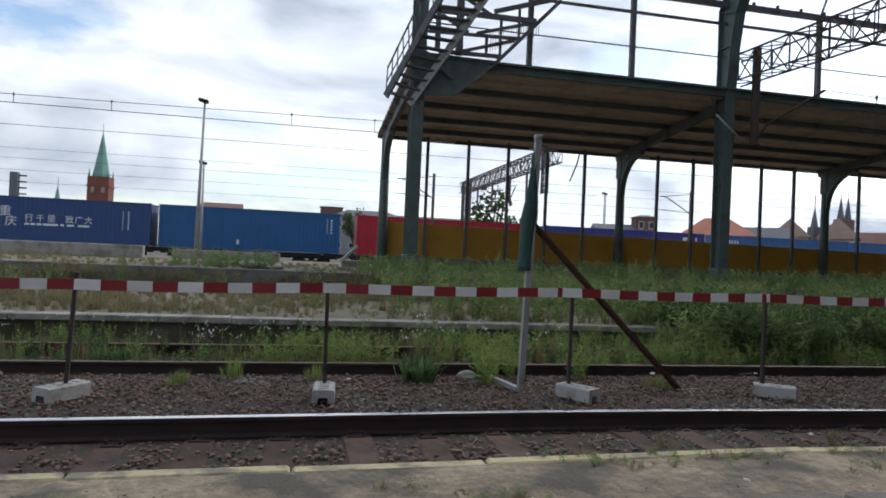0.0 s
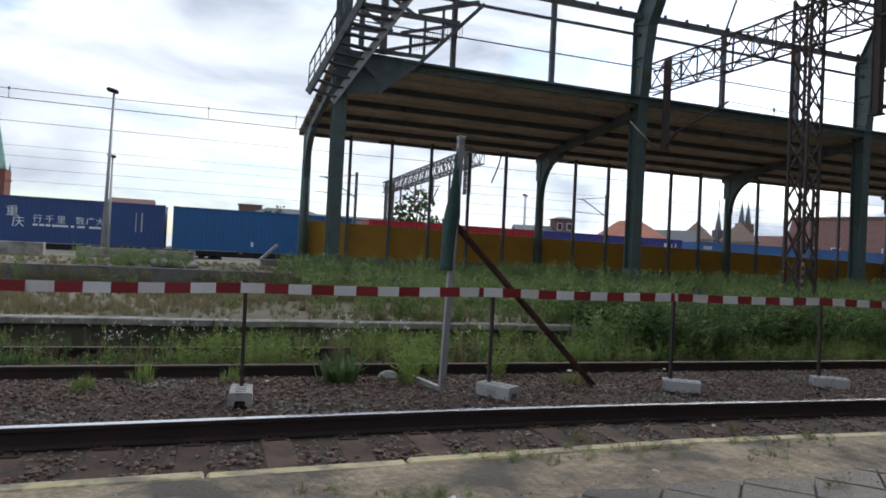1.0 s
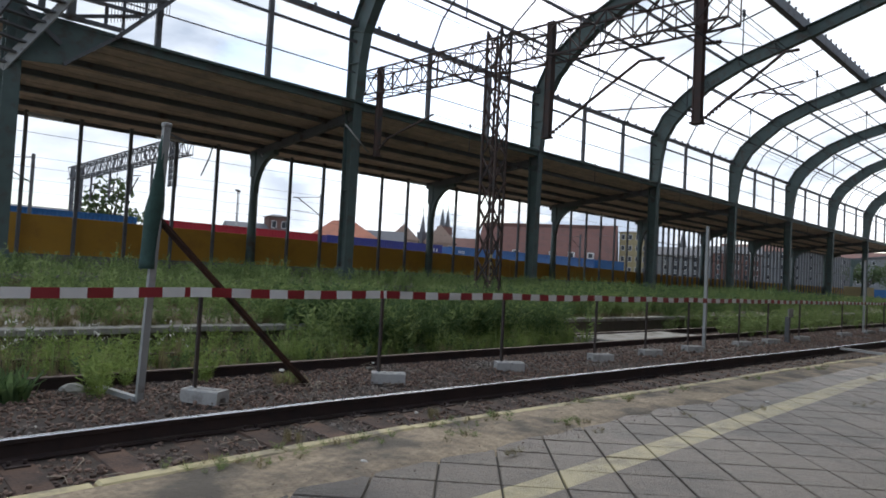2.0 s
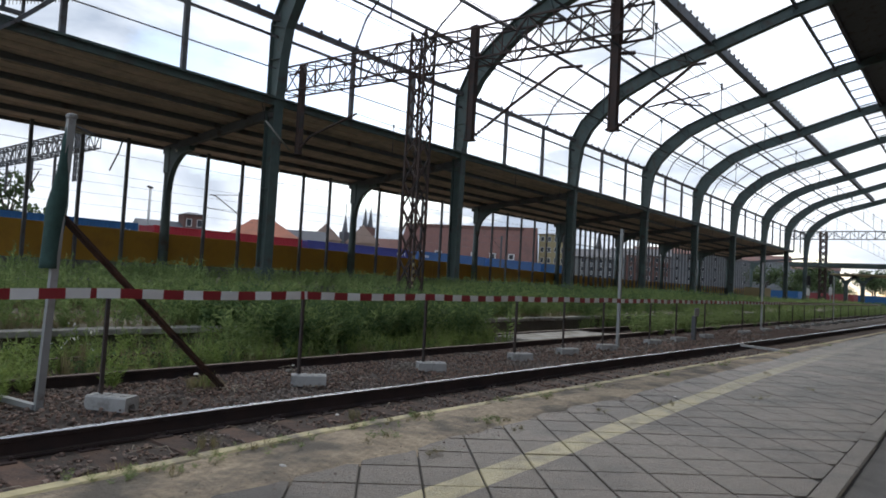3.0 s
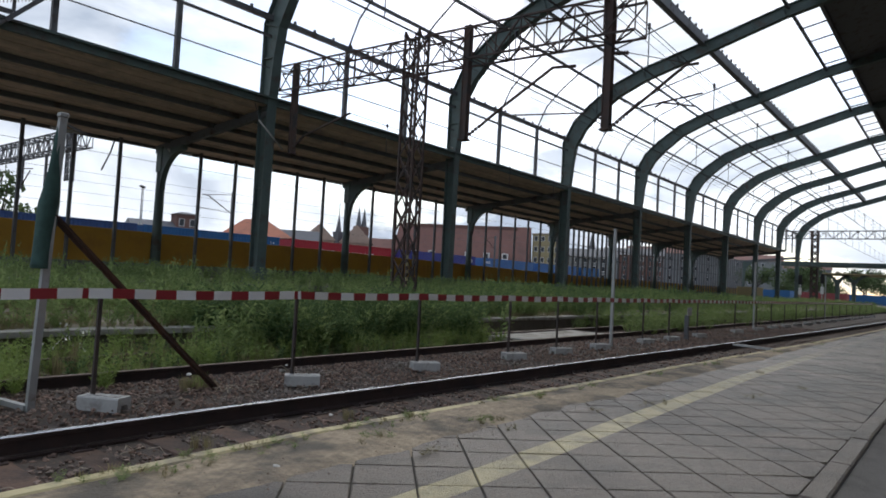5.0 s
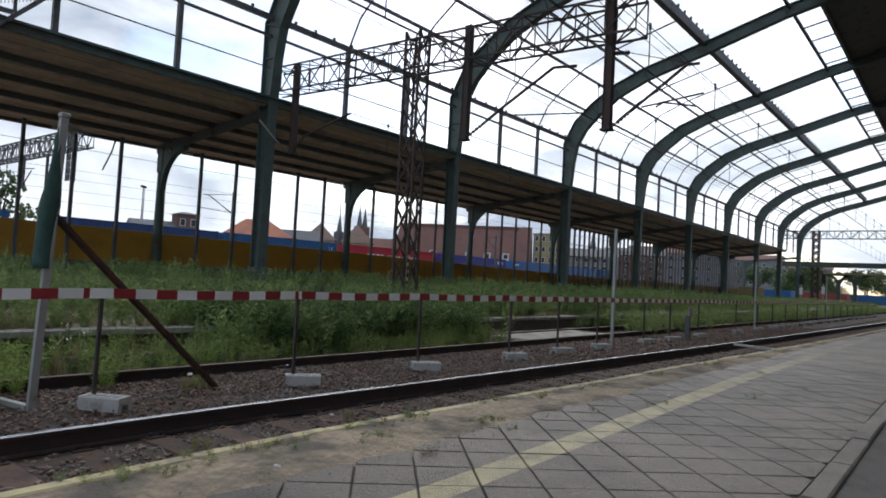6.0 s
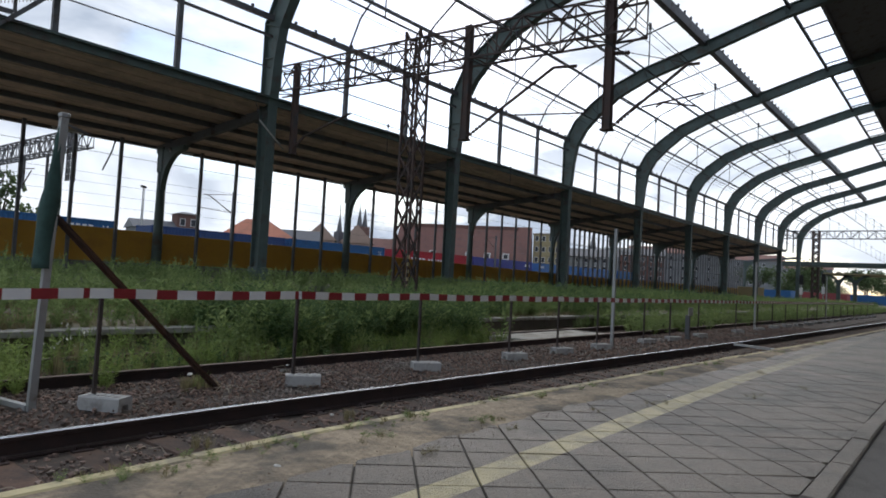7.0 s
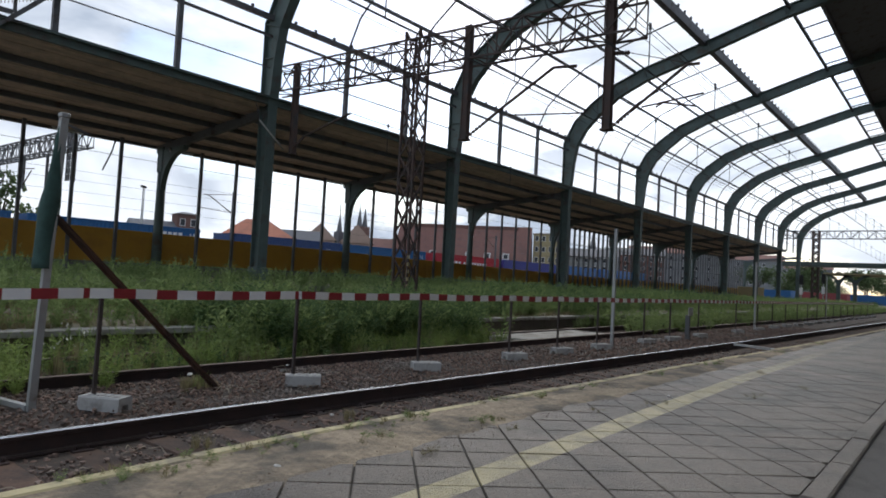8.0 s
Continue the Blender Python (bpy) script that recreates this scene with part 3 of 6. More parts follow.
# ---------------------------------------------------------------- platform canopy under the arches
canopy = thing("platform_canopy", (0, 0, 0), 0, "long platform canopy with brown boarded underside and green fascia", "canopy")
CX0, CX1 = 3.3, 108.0
bm = bmesh.new()
ny = 44
for j in range(ny):
    y0 = 21.9 + (30.9 - 21.9) * j / ny
    y1 = 21.9 + (30.9 - 21.9) * (j + 1) / ny
    z0 = 7.86 + (6.98 - 7.86) * j / ny
    z1 = 7.86 + (6.98 - 7.86) * (j + 1) / ny
    x = CX0
    k = 0
    while x < CX1:
        xe = min(CX1, x + 4.0 + (j * 7 % 3))
        dz = 0.012 * ((j * 5 + k * 3) % 3)
        vs = [bm.verts.new(p) for p in ((x, y0, z0 - dz), (xe - 0.01, y0, z0 - dz), (xe - 0.01, y1 - 0.006, z1 - dz), (x, y1 - 0.006, z1 - dz),
                                        (x, y0, z0 + 0.06), (xe - 0.01, y0, z0 + 0.06), (xe - 0.01, y1 - 0.006, z1 + 0.06), (x, y1 - 0.006, z1 + 0.06))]
        for f in ((3, 2, 1, 0), (4, 5, 6, 7), (0, 1, 5, 4), (1, 2, 6, 5), (2, 3, 7, 6), (3, 0, 4, 7)):
            bm.faces.new([vs[i] for i in f])
        x = xe
        k += 1
part("deck", bm, M_DECK, canopy, "weathered brown roof boards")["kind"] = "stuff"
bm = bmesh.new()
box(bm, ((CX0 + CX1) / 2, 21.78, 7.93), (CX1 - CX0, 0.12, 0.26))
box(bm, ((CX0 + CX1) / 2, 21.70, 8.08), (CX1 - CX0, 0.22, 0.08))
part("fascia", bm, M_STEEL, canopy)
bm = bmesh.new()
box(bm, ((CX0 + CX1) / 2, 30.9, 6.95), (CX1 - CX0, 0.10, 0.30))
part("gutter", bm, M_STEELD, canopy)
for y in (23.8, 25.7, 27.6, 29.3):
    z = 7.86 + (6.98 - 7.86) * (y - 21.9) / 9.0
    bm = bmesh.new()
    beam(bm, (CX0, y, z - 0.11), (CX1, y, z - 0.11), 0.15, 0.20)
    part("purlin", bm, M_STEELD, canopy)
YB = 30.1
for x in COLX:
    bm = bmesh.new()
    beam(bm, (x, 21.9, 7.56), (x, 30.6, 6.72), 0.20, 0.36)
    part("cross_beam", bm, M_STEELD, canopy)
    bm = bmesh.new()
    tube(bm, (x, YB, 0.6), (x, YB, 5.6), 0.24, 0.20, 12)
    box(bm, (x, YB, 6.2), (0.34, 0.5, 1.2), bevel=0.03)
    box(bm, (x, YB, 0.95), (0.62, 0.62, 0.5), bevel=0.05)
    col = part("column", bm, M_STEEL, canopy)
    # curved bracket towards the front
    bm = bmesh.new()
    cen, arc = (YB - 2.0, 4.75), []
    for k in range(9):
        a = radians(0 + 90 * k / 8)
        arc.append((cen[0] + 1.8 * math.cos(a), cen[1] + 1.8 * math.sin(a)))
    poly = arc + [(YB - 2.0, 6.75), (YB - 0.1, 6.65), (YB - 0.1, 4.75)]
    f0 = [bm.verts.new((x - 0.13, y, z)) for y, z in poly]
    f1 = [bm.verts.new((x + 0.13, y, z)) for y, z in poly]
    bm.faces.new(f0)
    bm.faces.new(f1[::-1])
    for i in range(len(poly)):
        j = (i + 1) % len(poly)
        bm.faces.new((f0[i], f0[j], f1[j], f1[i]))
    bmesh.ops.recalc_face_normals(bm, faces=bm.faces)
    part("bracket", bm, M_STEEL, col)
# rear glazing posts
for xa, xb in zip(COLX[:-1], COLX[1:]):
    n = 6 if xa < 50 else 12
    for k in range(1, n):
        x = xa + (xb - xa) * k / n
        bm = bmesh.new()
        w = 0.13 if n == 6 else 0.16
        beam(bm, (x, YB, 0.7), (x, YB, 6.9), w, w, (0, 1, 0))
        part("rear_post", bm, M_STEELD, canopy)
bm = bmesh.new()
for z in (4.0, 5.2):
    beam(bm, (COLX[4], YB, z), (COLX[-1], YB, z), 0.06, 0.06)
part("glazing_rail", bm, M_STEELD, canopy)

# lamps under the canopy, one hanging loose
for x in (6.1, 10.9, 15.9, 20.6, 25.5, 32.0, 38.0, 45.0):
    lt = thing("tube_light", (x, 29.2, 0), 0, "unlit pale tube light under the canopy", "light fitting", "tube lights under the canopy")
    bm = bmesh.new()
    box(bm, (0, 0, 6.62), (1.25, 0.16, 0.07), bevel=0.01)
    part("housing", bm, M_POLE, lt)
    bm = bmesh.new()
    tube(bm, (-0.58, 0, 6.55), (0.58, 0, 6.55), 0.028, n=8)
    part("tube", bm, M_WHITE, lt)
lt = thing("tube_light", (0, 0, 0), 0, "pale tube light hanging loose beside a column", "light fitting", "tube lights under the canopy")
bm = bmesh.new()
tube(bm, (14.65, 21.3, 6.98), (15.85, 21.3, 6.05), 0.035, n=8)
part("tube", bm, M_CONC, lt)
bm = bmesh.new()
path_tube(bm, [(14.65, 21.3, 6.98), (14.75, 21.6, 7.4), (14.8, 21.9, 7.9)], 0.012, 5)
part("cable", bm, M_WIRE, lt)
bm = bmesh.new()
path_tube(bm, [(13.3, 30.2, 6.85), (13.15, 30.2, 6.2), (12.8, 30.2, 5.3)], 0.035, 6)
tagged(mesh_ob("hanging_strip", bm, M_STEELD), "bent metal strip hanging from the canopy edge", "metal strip")

# hoarding behind the canopy
hoard = thing("hoarding", (0, 0, 0), 0, "long ochre yellow hoarding on a grey concrete plinth", "hoarding")
x = 3.7
while x < 116:
    bm = bmesh.new()
    top = max(2.2, 2.84 - 0.0115 * (x - 4))
    box(bm, (x + 1.0, 30.42, (top + 1.24) / 2), (1.985, 0.06, top - 1.24), bevel=0.006)
    part("panel", bm, M_YELLOW, hoard)
    x += 2.0
bm = bmesh.new()
box(bm, (60, 30.44, 0.97), (113, 0.22, 0.55))
part("plinth", bm, M_PLINTH, hoard)

# ---------------------------------------------------------------- barrier between the tracks
POSTX = [-4.6, -2.09, 0.29, 2.92, 5.35, 7.77, 10.35, 12.18, 14.03, 16.78, 18.7, 21.18, 25.4, 28.5, 31.0, 33.6, 36.2, 38.8, 41.5, 44.2, 47, 50, 53, 56, 60, 64, 68]
TURN = {-2.09: 56, 0.29: 86, 2.92: -60, 5.35: -38, 7.77: -34, 10.35: -26, 12.18: -22, 14.03: -24, 16.78: -20}
FY = 6.7


def foot_mesh():
    """A concrete block with a channel under it and a recessed top."""
    bmf = bmesh.new()
    prof = [(-0.11, 0), (-0.055, 0), (-0.045, 0.06), (0.045, 0.06), (0.055, 0), (0.11, 0), (0.105, 0.122), (0.09, 0.135), (-0.09, 0.135), (-0.105, 0.122)]
    a = [bmf.verts.new((-0.22, y, z)) for y, z in prof]
    b = [bmf.verts.new((0.22, y, z)) for y, z in prof]
    bmf.faces.new(a)
    bmf.faces.new(b[::-1])
    for i in range(len(prof)):
        j = (i + 1) % len(prof)
        bmf.faces.new((a[i], b[i], b[j], a[j]))
    bmesh.ops.recalc_face_normals(bmf, faces=bmf.faces)
    for sx in (-0.14, -0.047, 0.047, 0.14):
        box(bmf, (sx, 0, 0.138), (0.05, 0.10, 0.012), bevel=0.004)
    return bmf


foot_me = None
for i, x in enumerate(POSTX):
    b = thing("barrier_post", (x, FY, -0.12), 0, "dark brown steel barrier post standing in a pale concrete foot", "barrier post", "barrier posts along the track")
    bm = bmesh.new()
    lean = {-2.09: 0.05}.get(x, 0.012 * math.sin(i * 2.3))
    beam(bm, (0, 0, 0.05), (lean, 0, 1.17), 0.035, 0.035, (0, 1, 0))
    box(bm, (lean, 0, 1.16), (0.05, 0.05, 0.03), bevel=0.006)
    part("post", bm, M_POST, b, "dark brown steel post")
    if foot_me is None:
        f = part("foot", foot_mesh(), M_CONC, b, "pale concrete foot")
        foot_me = f.data
    else:
        f = share("foot", foot_me, b, Matrix())
    turn = TURN.get(x, -20 - (i * 7) % 11)
    f.matrix_basis = pose(0, 0, 0, 0, 0, turn) @ pose(0.13 if turn < 0 else -0.11 if turn > 70 else -0.03, 0, 0)

tape = thing("barrier_tape", (0, 0, 0), 0, "red and white striped barrier tape strung between posts", "barrier tape")


def tape_height(x):
    """The tape climbs a little along the first posts."""
    pts = [(-6, 0.925), (-2, 0.944), (0, 0.978), (2.5, 1.012), (7, 1.03), (80, 1.03)]
    for (a, p), (b, q) in zip(pts[:-1], pts[1:]):
        if x <= b:
            break
    lo = max(p for p in [POSTX[0]] + POSTX if p <= x + 1e-6)
    hi = min([p for p in POSTX if p > x + 1e-6] or [lo + 3])
    return p + (q - p) * (x - a) / (b - a) - 0.016 * math.sin(math.pi * (x - lo) / (hi - lo))


# each length is tied on separately: start, end, where a red stripe begins, width of a pair of stripes
for x0, x1, red, pair in ((-4.6, 2.79, -1.823, 0.4565), (2.79, 5.34, 3.024, 0.4525), (5.34, 68.0, 5.387, 0.462)):
    k = math.floor((x0 - red) / (pair / 2))
    while red + k * pair / 2 < x1 - 0.01:
        xa, xb = max(x0, red + k * pair / 2), min(x1, red + (k + 1) * pair / 2)
        bm = bmesh.new()
        tw = 0.010 * math.sin(k * 1.7)
        va = [bm.verts.new(p) for p in ((xa, FY - 0.03 + tw, tape_height(xa) - 0.05), (xb, FY - 0.03 + tw, tape_height(xb) - 0.05), (xb, FY - 0.03, tape_height(xb) + 0.05), (xa, FY - 0.03, tape_height(xa) + 0.05))]
        vb = [bm.verts.new(v.co + Vector((0, 0.004, 0))) for v in va]
        bm.faces.new(va)
        bm.faces.new(vb[::-1])
        for i in range(4):
            bm.faces.new((va[i], vb[i], vb[(i + 1) % 4], va[(i + 1) % 4]))
        part("stripe", bm, M_WHITE if k % 2 else M_RED, tape)
        k += 1


# ---------------------------------------------------------------- pole with cloth, brace and other posts
def marker_pole(x, y, top, lean=0.0, back=0.0):
    p = thing("marker_pole", (x, y, -0.13), 0, "tall pale grey steel pole beside the track", "pole", "pale poles along the track")
    bmq = bmesh.new()
    beam(bmq, (0, 0, 0), (lean, -back, top), 0.066, 0.066, (0, 1, 0))
    part("shaft", bmq, M_POLE, p)
    bmq = bmesh.new()
    box(bmq, (lean, -back, top), (0.085, 0.085, 0.05), bevel=0.01)
    part("cap", bmq, M_POLE, p)
    return p


pole = marker_pole(2.455, 6.945, 2.83, 0.03, 0.17)
tagged(pole, "tall pale grey pole wrapped in green cloth, propped by a brace")
bm = bmesh.new()
beam(bm, (-0.22, 0.62, 0.07), (-0.02, 0.02, 0.03), 0.06, 0.05)
part("ground_bar", bm, M_POLE, pole)
bm = bmesh.new()
beam(bm, (0.03, -0.17, 2.76), (0.27, -0.14, 2.70), 0.02, 0.02)
part("wire_stub", bm, M_STEELD, pole)
bm = bmesh.new()
ring, segs = 12, 22
rows = []
for j in range(segs + 1):
    u = j / segs
    z = 1.36 + u * (2.72 - 1.36)
    wide = 0.030 + 0.056 * min(1.0, 1.9 * (1 - u)) * (1 - 0.18 * max(0, 0.25 - u) / 0.25) + 0.014 * noise.noise((z * 3, 1.2, 0))
    cx = 0.03 * z / 2.83 - 0.050 * min(1.0, 1.7 * (1 - u))
    row = []
    for i in range(ring):
        a = 2 * math.pi * i / ring
        r = wide * (1 + 0.28 * noise.noise((math.cos(a) * 1.5, math.sin(a) * 1.5, z * 2.2)) + 0.12 * math.sin(3 * a + z * 4))
        row.append(bm.verts.new((cx + r * math.cos(a), -0.17 * z / 2.83 + 0.75 * r * math.sin(a), z)))
    rows.append(row)
for r0, r1 in zip(rows[:-1], rows[1:]):
    for i in range(ring):
        bm.faces.new((r0[i], r0[(i + 1) % ring], r1[(i + 1) % ring], r1[i])).smooth = True
bm.faces.new(rows[0][::-1])
bm.faces.new(rows[-1])
part("cloth", bm, M_NET, pole, "dark green cloth wound round the pole")
bm = bmesh.new()
beam(bm, (0.04, -0.09, 1.875), (2.025, 0.07, 0.0), 0.012, 0.075)
beam(bm, (0.04, -0.12, 1.875), (2.025, 0.04, 0.0), 0.065, 0.012)
part("brace", bm, M_RUST, pole, "rust-brown angle-iron brace")
marker_pole(14.95, 6.75, 2.85, 0.0)
marker_pole(28.5, 6.8, 2.75, 0.0)
marker_pole(45.0, 6.8, 2.75, 0.0)

sign = thing("track_marker", (19.6, 6.5, -0.13), 0, "short dark post with a small pale plate", "marker")
bm = bmesh.new()
beam(bm, (0, 0, 0), (0, 0, 0.75), 0.11, 0.11, (0, 1, 0))
part("post", bm, M_STEELD, sign)
bm = bmesh.new()
box(bm, (0, -0.07, 0.86), (0.36, 0.03, 0.24), bevel=0.01)
part("plate", bm, M_CONC, sign)

slab = solid_box("concrete_slab", (13.3, 8.15, -0.16), (17.6, 9.2, -0.005), M_KERB, "pale concrete crossing slab between rusty rails", "", "slab", 0.02)
bm = bmesh.new()
beam(bm, (16.4, 3.1, 0.10), (17.9, 4.7, 0.03), 0.12, 0.05)
tagged(mesh_ob("wooden_plank", bm, M_CONC), "pale plank lying across the near track", "plank")

rnd = random.Random(3)


def lump(bmx, c, s, seed):
    r = bmesh.ops.create_icosphere(bmx, subdivisions=2, radius=0.5)
    for v in r["verts"]:
        k = 1 + 0.35 * noise.noise(v.co * 2.2 + Vector((seed, 0, 0)))
        v.co = Vector((v.co.x * s[0] * k + c[0], v.co.y * s[1] * k + c[1], v.co.z * s[2] * k + c[2]))


for i, (x, y, s) in enumerate([(2.05, 7.72, 0.27), (-3.1, 7.8, 0.12), (5.9, 7.6, 0.10)]):
    bm = bmesh.new()
    lump(bm, (x, y, -0.10), (s, s * 0.7, s * 0.55), i * 3.1)
    tagged(mesh_ob("rubble_block", bm, M_KERB), "broken lump of grey concrete on the ballast", "rubble", "rubble on the ballast")

M_TWIG = mat("pale_dry_twig", (0.42, 0.36, 0.28), 0.9, 0, 0.2, 20, None, bump=0.1)
M_LITTER = mat("pale_litter", (0.62, 0.61, 0.58), 0.8, 0, 0.2, 15, (0.4, 0.38, 0.35), 5, 0.3, 0.1, 30)
trnd = random.Random(17)
TWIGS = [(4.45 + trnd.gauss(0, 0.22), 6.9 + trnd.gauss(0, 0.14), -0.125) for k in range(16)] + [(4.9, 6.75, -0.12), (5.05, 6.72, -0.12)]
TWIGS += [(trnd.uniform(0.5, 6.5), trnd.uniform(3.75, 5.3), -0.165) for k in range(16)] + [(trnd.uniform(-2, 8), trnd.uniform(5.9, 7.8), -0.12) for k in range(22)]
for x, y, z in TWIGS:
    a, ln, up = trnd.uniform(0, 6.28), trnd.uniform(0.10, 0.26), trnd.uniform(0.01, 0.07)
    bm = bmesh.new()
    path_tube(bm, [(0, 0, 0.0), (math.cos(a) * ln * 0.5, math.sin(a) * ln * 0.5, up), (math.cos(a + 0.4) * ln, math.sin(a + 0.4) * ln, up * 0.6)], 0.0032, 5)
    tw = tagged(mesh_ob("dry_twig", bm, M_TWIG), "pale dry twig lying on the ballast", "twig", "dry twigs on the ballast")
    tw.matrix_basis = pose(x, y, z)
for x, y, z, w in [(4.55, 7.75, -0.06, 0.09), (0.35, 4.6, -0.16, 0.05), (-2.1, 3.28, 0.29, 0.07), (-0.35, 3.05, 0.288, 0.05), (2.25, 2.9, 0.288, 0.045), (6.6, 2.35, 0.285, 0.04),
                   (3.1, 3.0, 0.288, 0.04), (1.05, 2.75, 0.288, 0.05), (6.2, 7.9, -0.08, 0.05), (4.7, 5.2, -0.15, 0.06), (3.7, 4.5, -0.16, 0.05), (1.4, 6.3, -0.12, 0.05), (0.6, 7.6, -0.11, 0.06)]:
    bm = bmesh.new()
    lump(bm, (0, 0, 0), (w, w * 0.7, w * 0.35), x * 3.7)
    lt = tagged(mesh_ob("litter", bm, M_LITTER), "small pale scrap of litter on the ground", "litter", "litter by the track")
    lt.matrix_basis = pose(x, y, z, 0, 0, x * 50)

# bench-like low walls and rubble on the raised platform, left of the canopy
for i, (x0, x1, y, h) in enumerate([(-13.5, -6.6, 30.0, 0.55), (-6.0, -1.0, 33.0, 0.45), (-24, -14.5, 33, 0.5)]):
    solid_box("low_wall", (x0, y, 0.7), (x1, y + 0.35, 0.7 + h), M_KERB, "low grey concrete wall on the overgrown platform", "", "wall", 0.03)
for i in range(9):
    bm = bmesh.new()
    s = rnd.uniform(0.25, 0.6)
    lump(bm, (-1.6 + rnd.uniform(-0.9, 0.9), 21.2 + rnd.uniform(-0.6, 0.6), 0.72 + s * 0.2), (s, s, s * 0.6), i * 2.7)
    tagged(mesh_ob("rubble_block", bm, M_KERB), "broken concrete lump in a heap of rubble", "rubble", "rubble heap on the platform")
ft = thing("footing", (2.35, 29.6, 0.7), 0, "concrete footing with a slanted white strut beside the canopy column", "footing")
bm = bmesh.new()
box(bm, (0, 0, 0.14), (1.1, 1.0, 0.28), bevel=0.04)
part("block", bm, M_PLINTH, ft)
bm = bmesh.new()
beam(bm, (-0.60, -0.3, 0.24), (0.12, 0.0, 0.92), 0.12, 0.12)
part("strut", bm, M_CONC, ft)


# ---------------------------------------------------------------- stair and walkway at the end arch
stair = thing("access_stair", (0.13, 0, 0), 0, "dark steel access stair and walkway on the end arch", "stair")
A0, A1 = Vector((2.41, 21.8, 6.62)), Vector((4.53, 19.0, 10.97))
B0, B1 = Vector((3.23, 21.8, 6.41)), Vector((6.20, 19.1, 11.17))
for nm, p, q, w, d, m in (("stringer", A0, A1, 0.07, 0.26, M_STEELD), ("stringer", B0, B1, 0.06, 0.26, M_POLE)):
    bm = bmesh.new()
    beam(bm, p, q, w, d)
    part(nm, bm, m, stair)
for k in range(16):
    u = (k + 0.5) / 16
    bm = bmesh.new()
    beam(bm, A0.lerp(A1, u), B0.lerp(B1, u), 0.24, 0.05)
    part("tread", bm, M_STEELD, stair)
bm = bmesh.new()
R0, R1 = A0 + Vector((0.02, 0, 0.95)), A1 + Vector((-0.25, 0, 1.0))
tube(bm, R0, R1, 0.03)
tube(bm, A0.lerp(R0, 0.5), A1.lerp(R1, 0.5), 0.02)
for k in range(15):
    u = k / 14
    tube(bm, A0.lerp(A1, u), R0.lerp(R1, u), 0.02, n=6)
part("handrail", bm, M_STEELD, stair)
for p, q, w in [((4.0, 9.64), (7.5, 9.65), 0.16), ((3.7, 8.89), (6.9, 8.98), 0.10), ((4.9, 8.33), (6.75, 8.9), 0.10), ((5.4, 9.0), (7.45, 9.6), 0.10),
                ((6.0, 9.82), (8.2, 10.53), 0.14), ((8.4, 10.5), (6.06, 8.0), 0.13), ((6.06, 8.0), (4.7, 6.84), 0.10), ((4.1, 8.25), (6.2, 8.29), 0.12),
                ((4.9, 10.2), (5.85, 9.7), 0.10), ((4.15, 9.5), (5.1, 9.0), 0.10), ((4.05, 8.3), (4.05, 11), 0.16), ((4.8, 8.2), (4.8, 10.9), 0.22),
                ((5.75, 8.3), (5.75, 8.95), 0.08), ((6.25, 8.3), (6.25, 9.6), 0.08), ((6.9, 8.9), (6.9, 10.1), 0.08), ((3.6, 8.2), (4.6, 7.4), 0.12)]:
    bm = bmesh.new()
    beam(bm, (p[0], 21.55, p[1]), (q[0], 21.55, q[1]), w, w)
    part("walkway_bar", bm, M_STEELD, stair)
bm = bmesh.new()
poly = [(3.5, 8.2), (6.1, 8.15), (4.7, 6.84), (3.5, 6.7)]
f0 = [bm.verts.new((x, 21.62, z)) for x, z in poly]
f1 = [bm.verts.new((x, 21.66, z)) for x, z in poly]
bm.faces.new(f0)
bm.faces.new(f1[::-1])
for i in range(4):
    bm.faces.new((f0[i], f1[i], f1[(i + 1) % 4], f0[(i + 1) % 4]))
part("sheet", bm, M_STEEL, stair, "dark green steel sheet")
for k in range(22):
    x = 5.7 + 1.9 * k / 21
    z = 8.35 + (x - 5.7) * 0.42
    bm = bmesh.new()
    tube(bm, (x, 21.5, z), (x, 21.5, z + 0.62), 0.012, n=4)
    part("baluster", bm, M_STEELD, stair)


# ---------------------------------------------------------------- overhead line gantries
def truss(parent, a, b, w, h, bays, m, r=0.035, single=False):
    """A lattice box girder from a to b (centres of the top), w wide, h deep."""
    a, b = Vector(a), Vector(b)
    side = (b - a).cross(Vector((0, 0, 1))).normalized() * w / 2
    down = Vector((0, 0, -h))
    cs = [lambda u: a.lerp(b, u) + side, lambda u: a.lerp(b, u) - side, lambda u: a.lerp(b, u) - side + down, lambda u: a.lerp(b, u) + side + down]
    for c in cs:
        bmx = bmesh.new()
        beam(bmx, c(0), c(1), r * 2, r * 2)
        part("chord", bmx, m, parent)
    for (i, j) in ((0, 3), (1, 2), (0, 1), (3, 2)):
        bmx = bmesh.new()
        for k in range(bays):
            u0, u1 = k / bays, (k + 1) / bays
            p, q = (cs[i](u0), cs[j](u1)) if k % 2 == 0 else (cs[j](u0), cs[i](u1))
            beam(bmx, p, q, r * 1.3, r * 1.3)
            if single:
                part("lacing_bar", bmx, m, parent)
                bmx = bmesh.new()
            beam(bmx, cs[i](u1), cs[j](u1), r * 1.1, r * 1.1)
            if single:
                part("lacing_bar", bmx, m, parent)
                bmx = bmesh.new()
        if single:
            bmx.free()
        else:
            part("lacing", bmx, m, parent)["kind"] = "stuff"


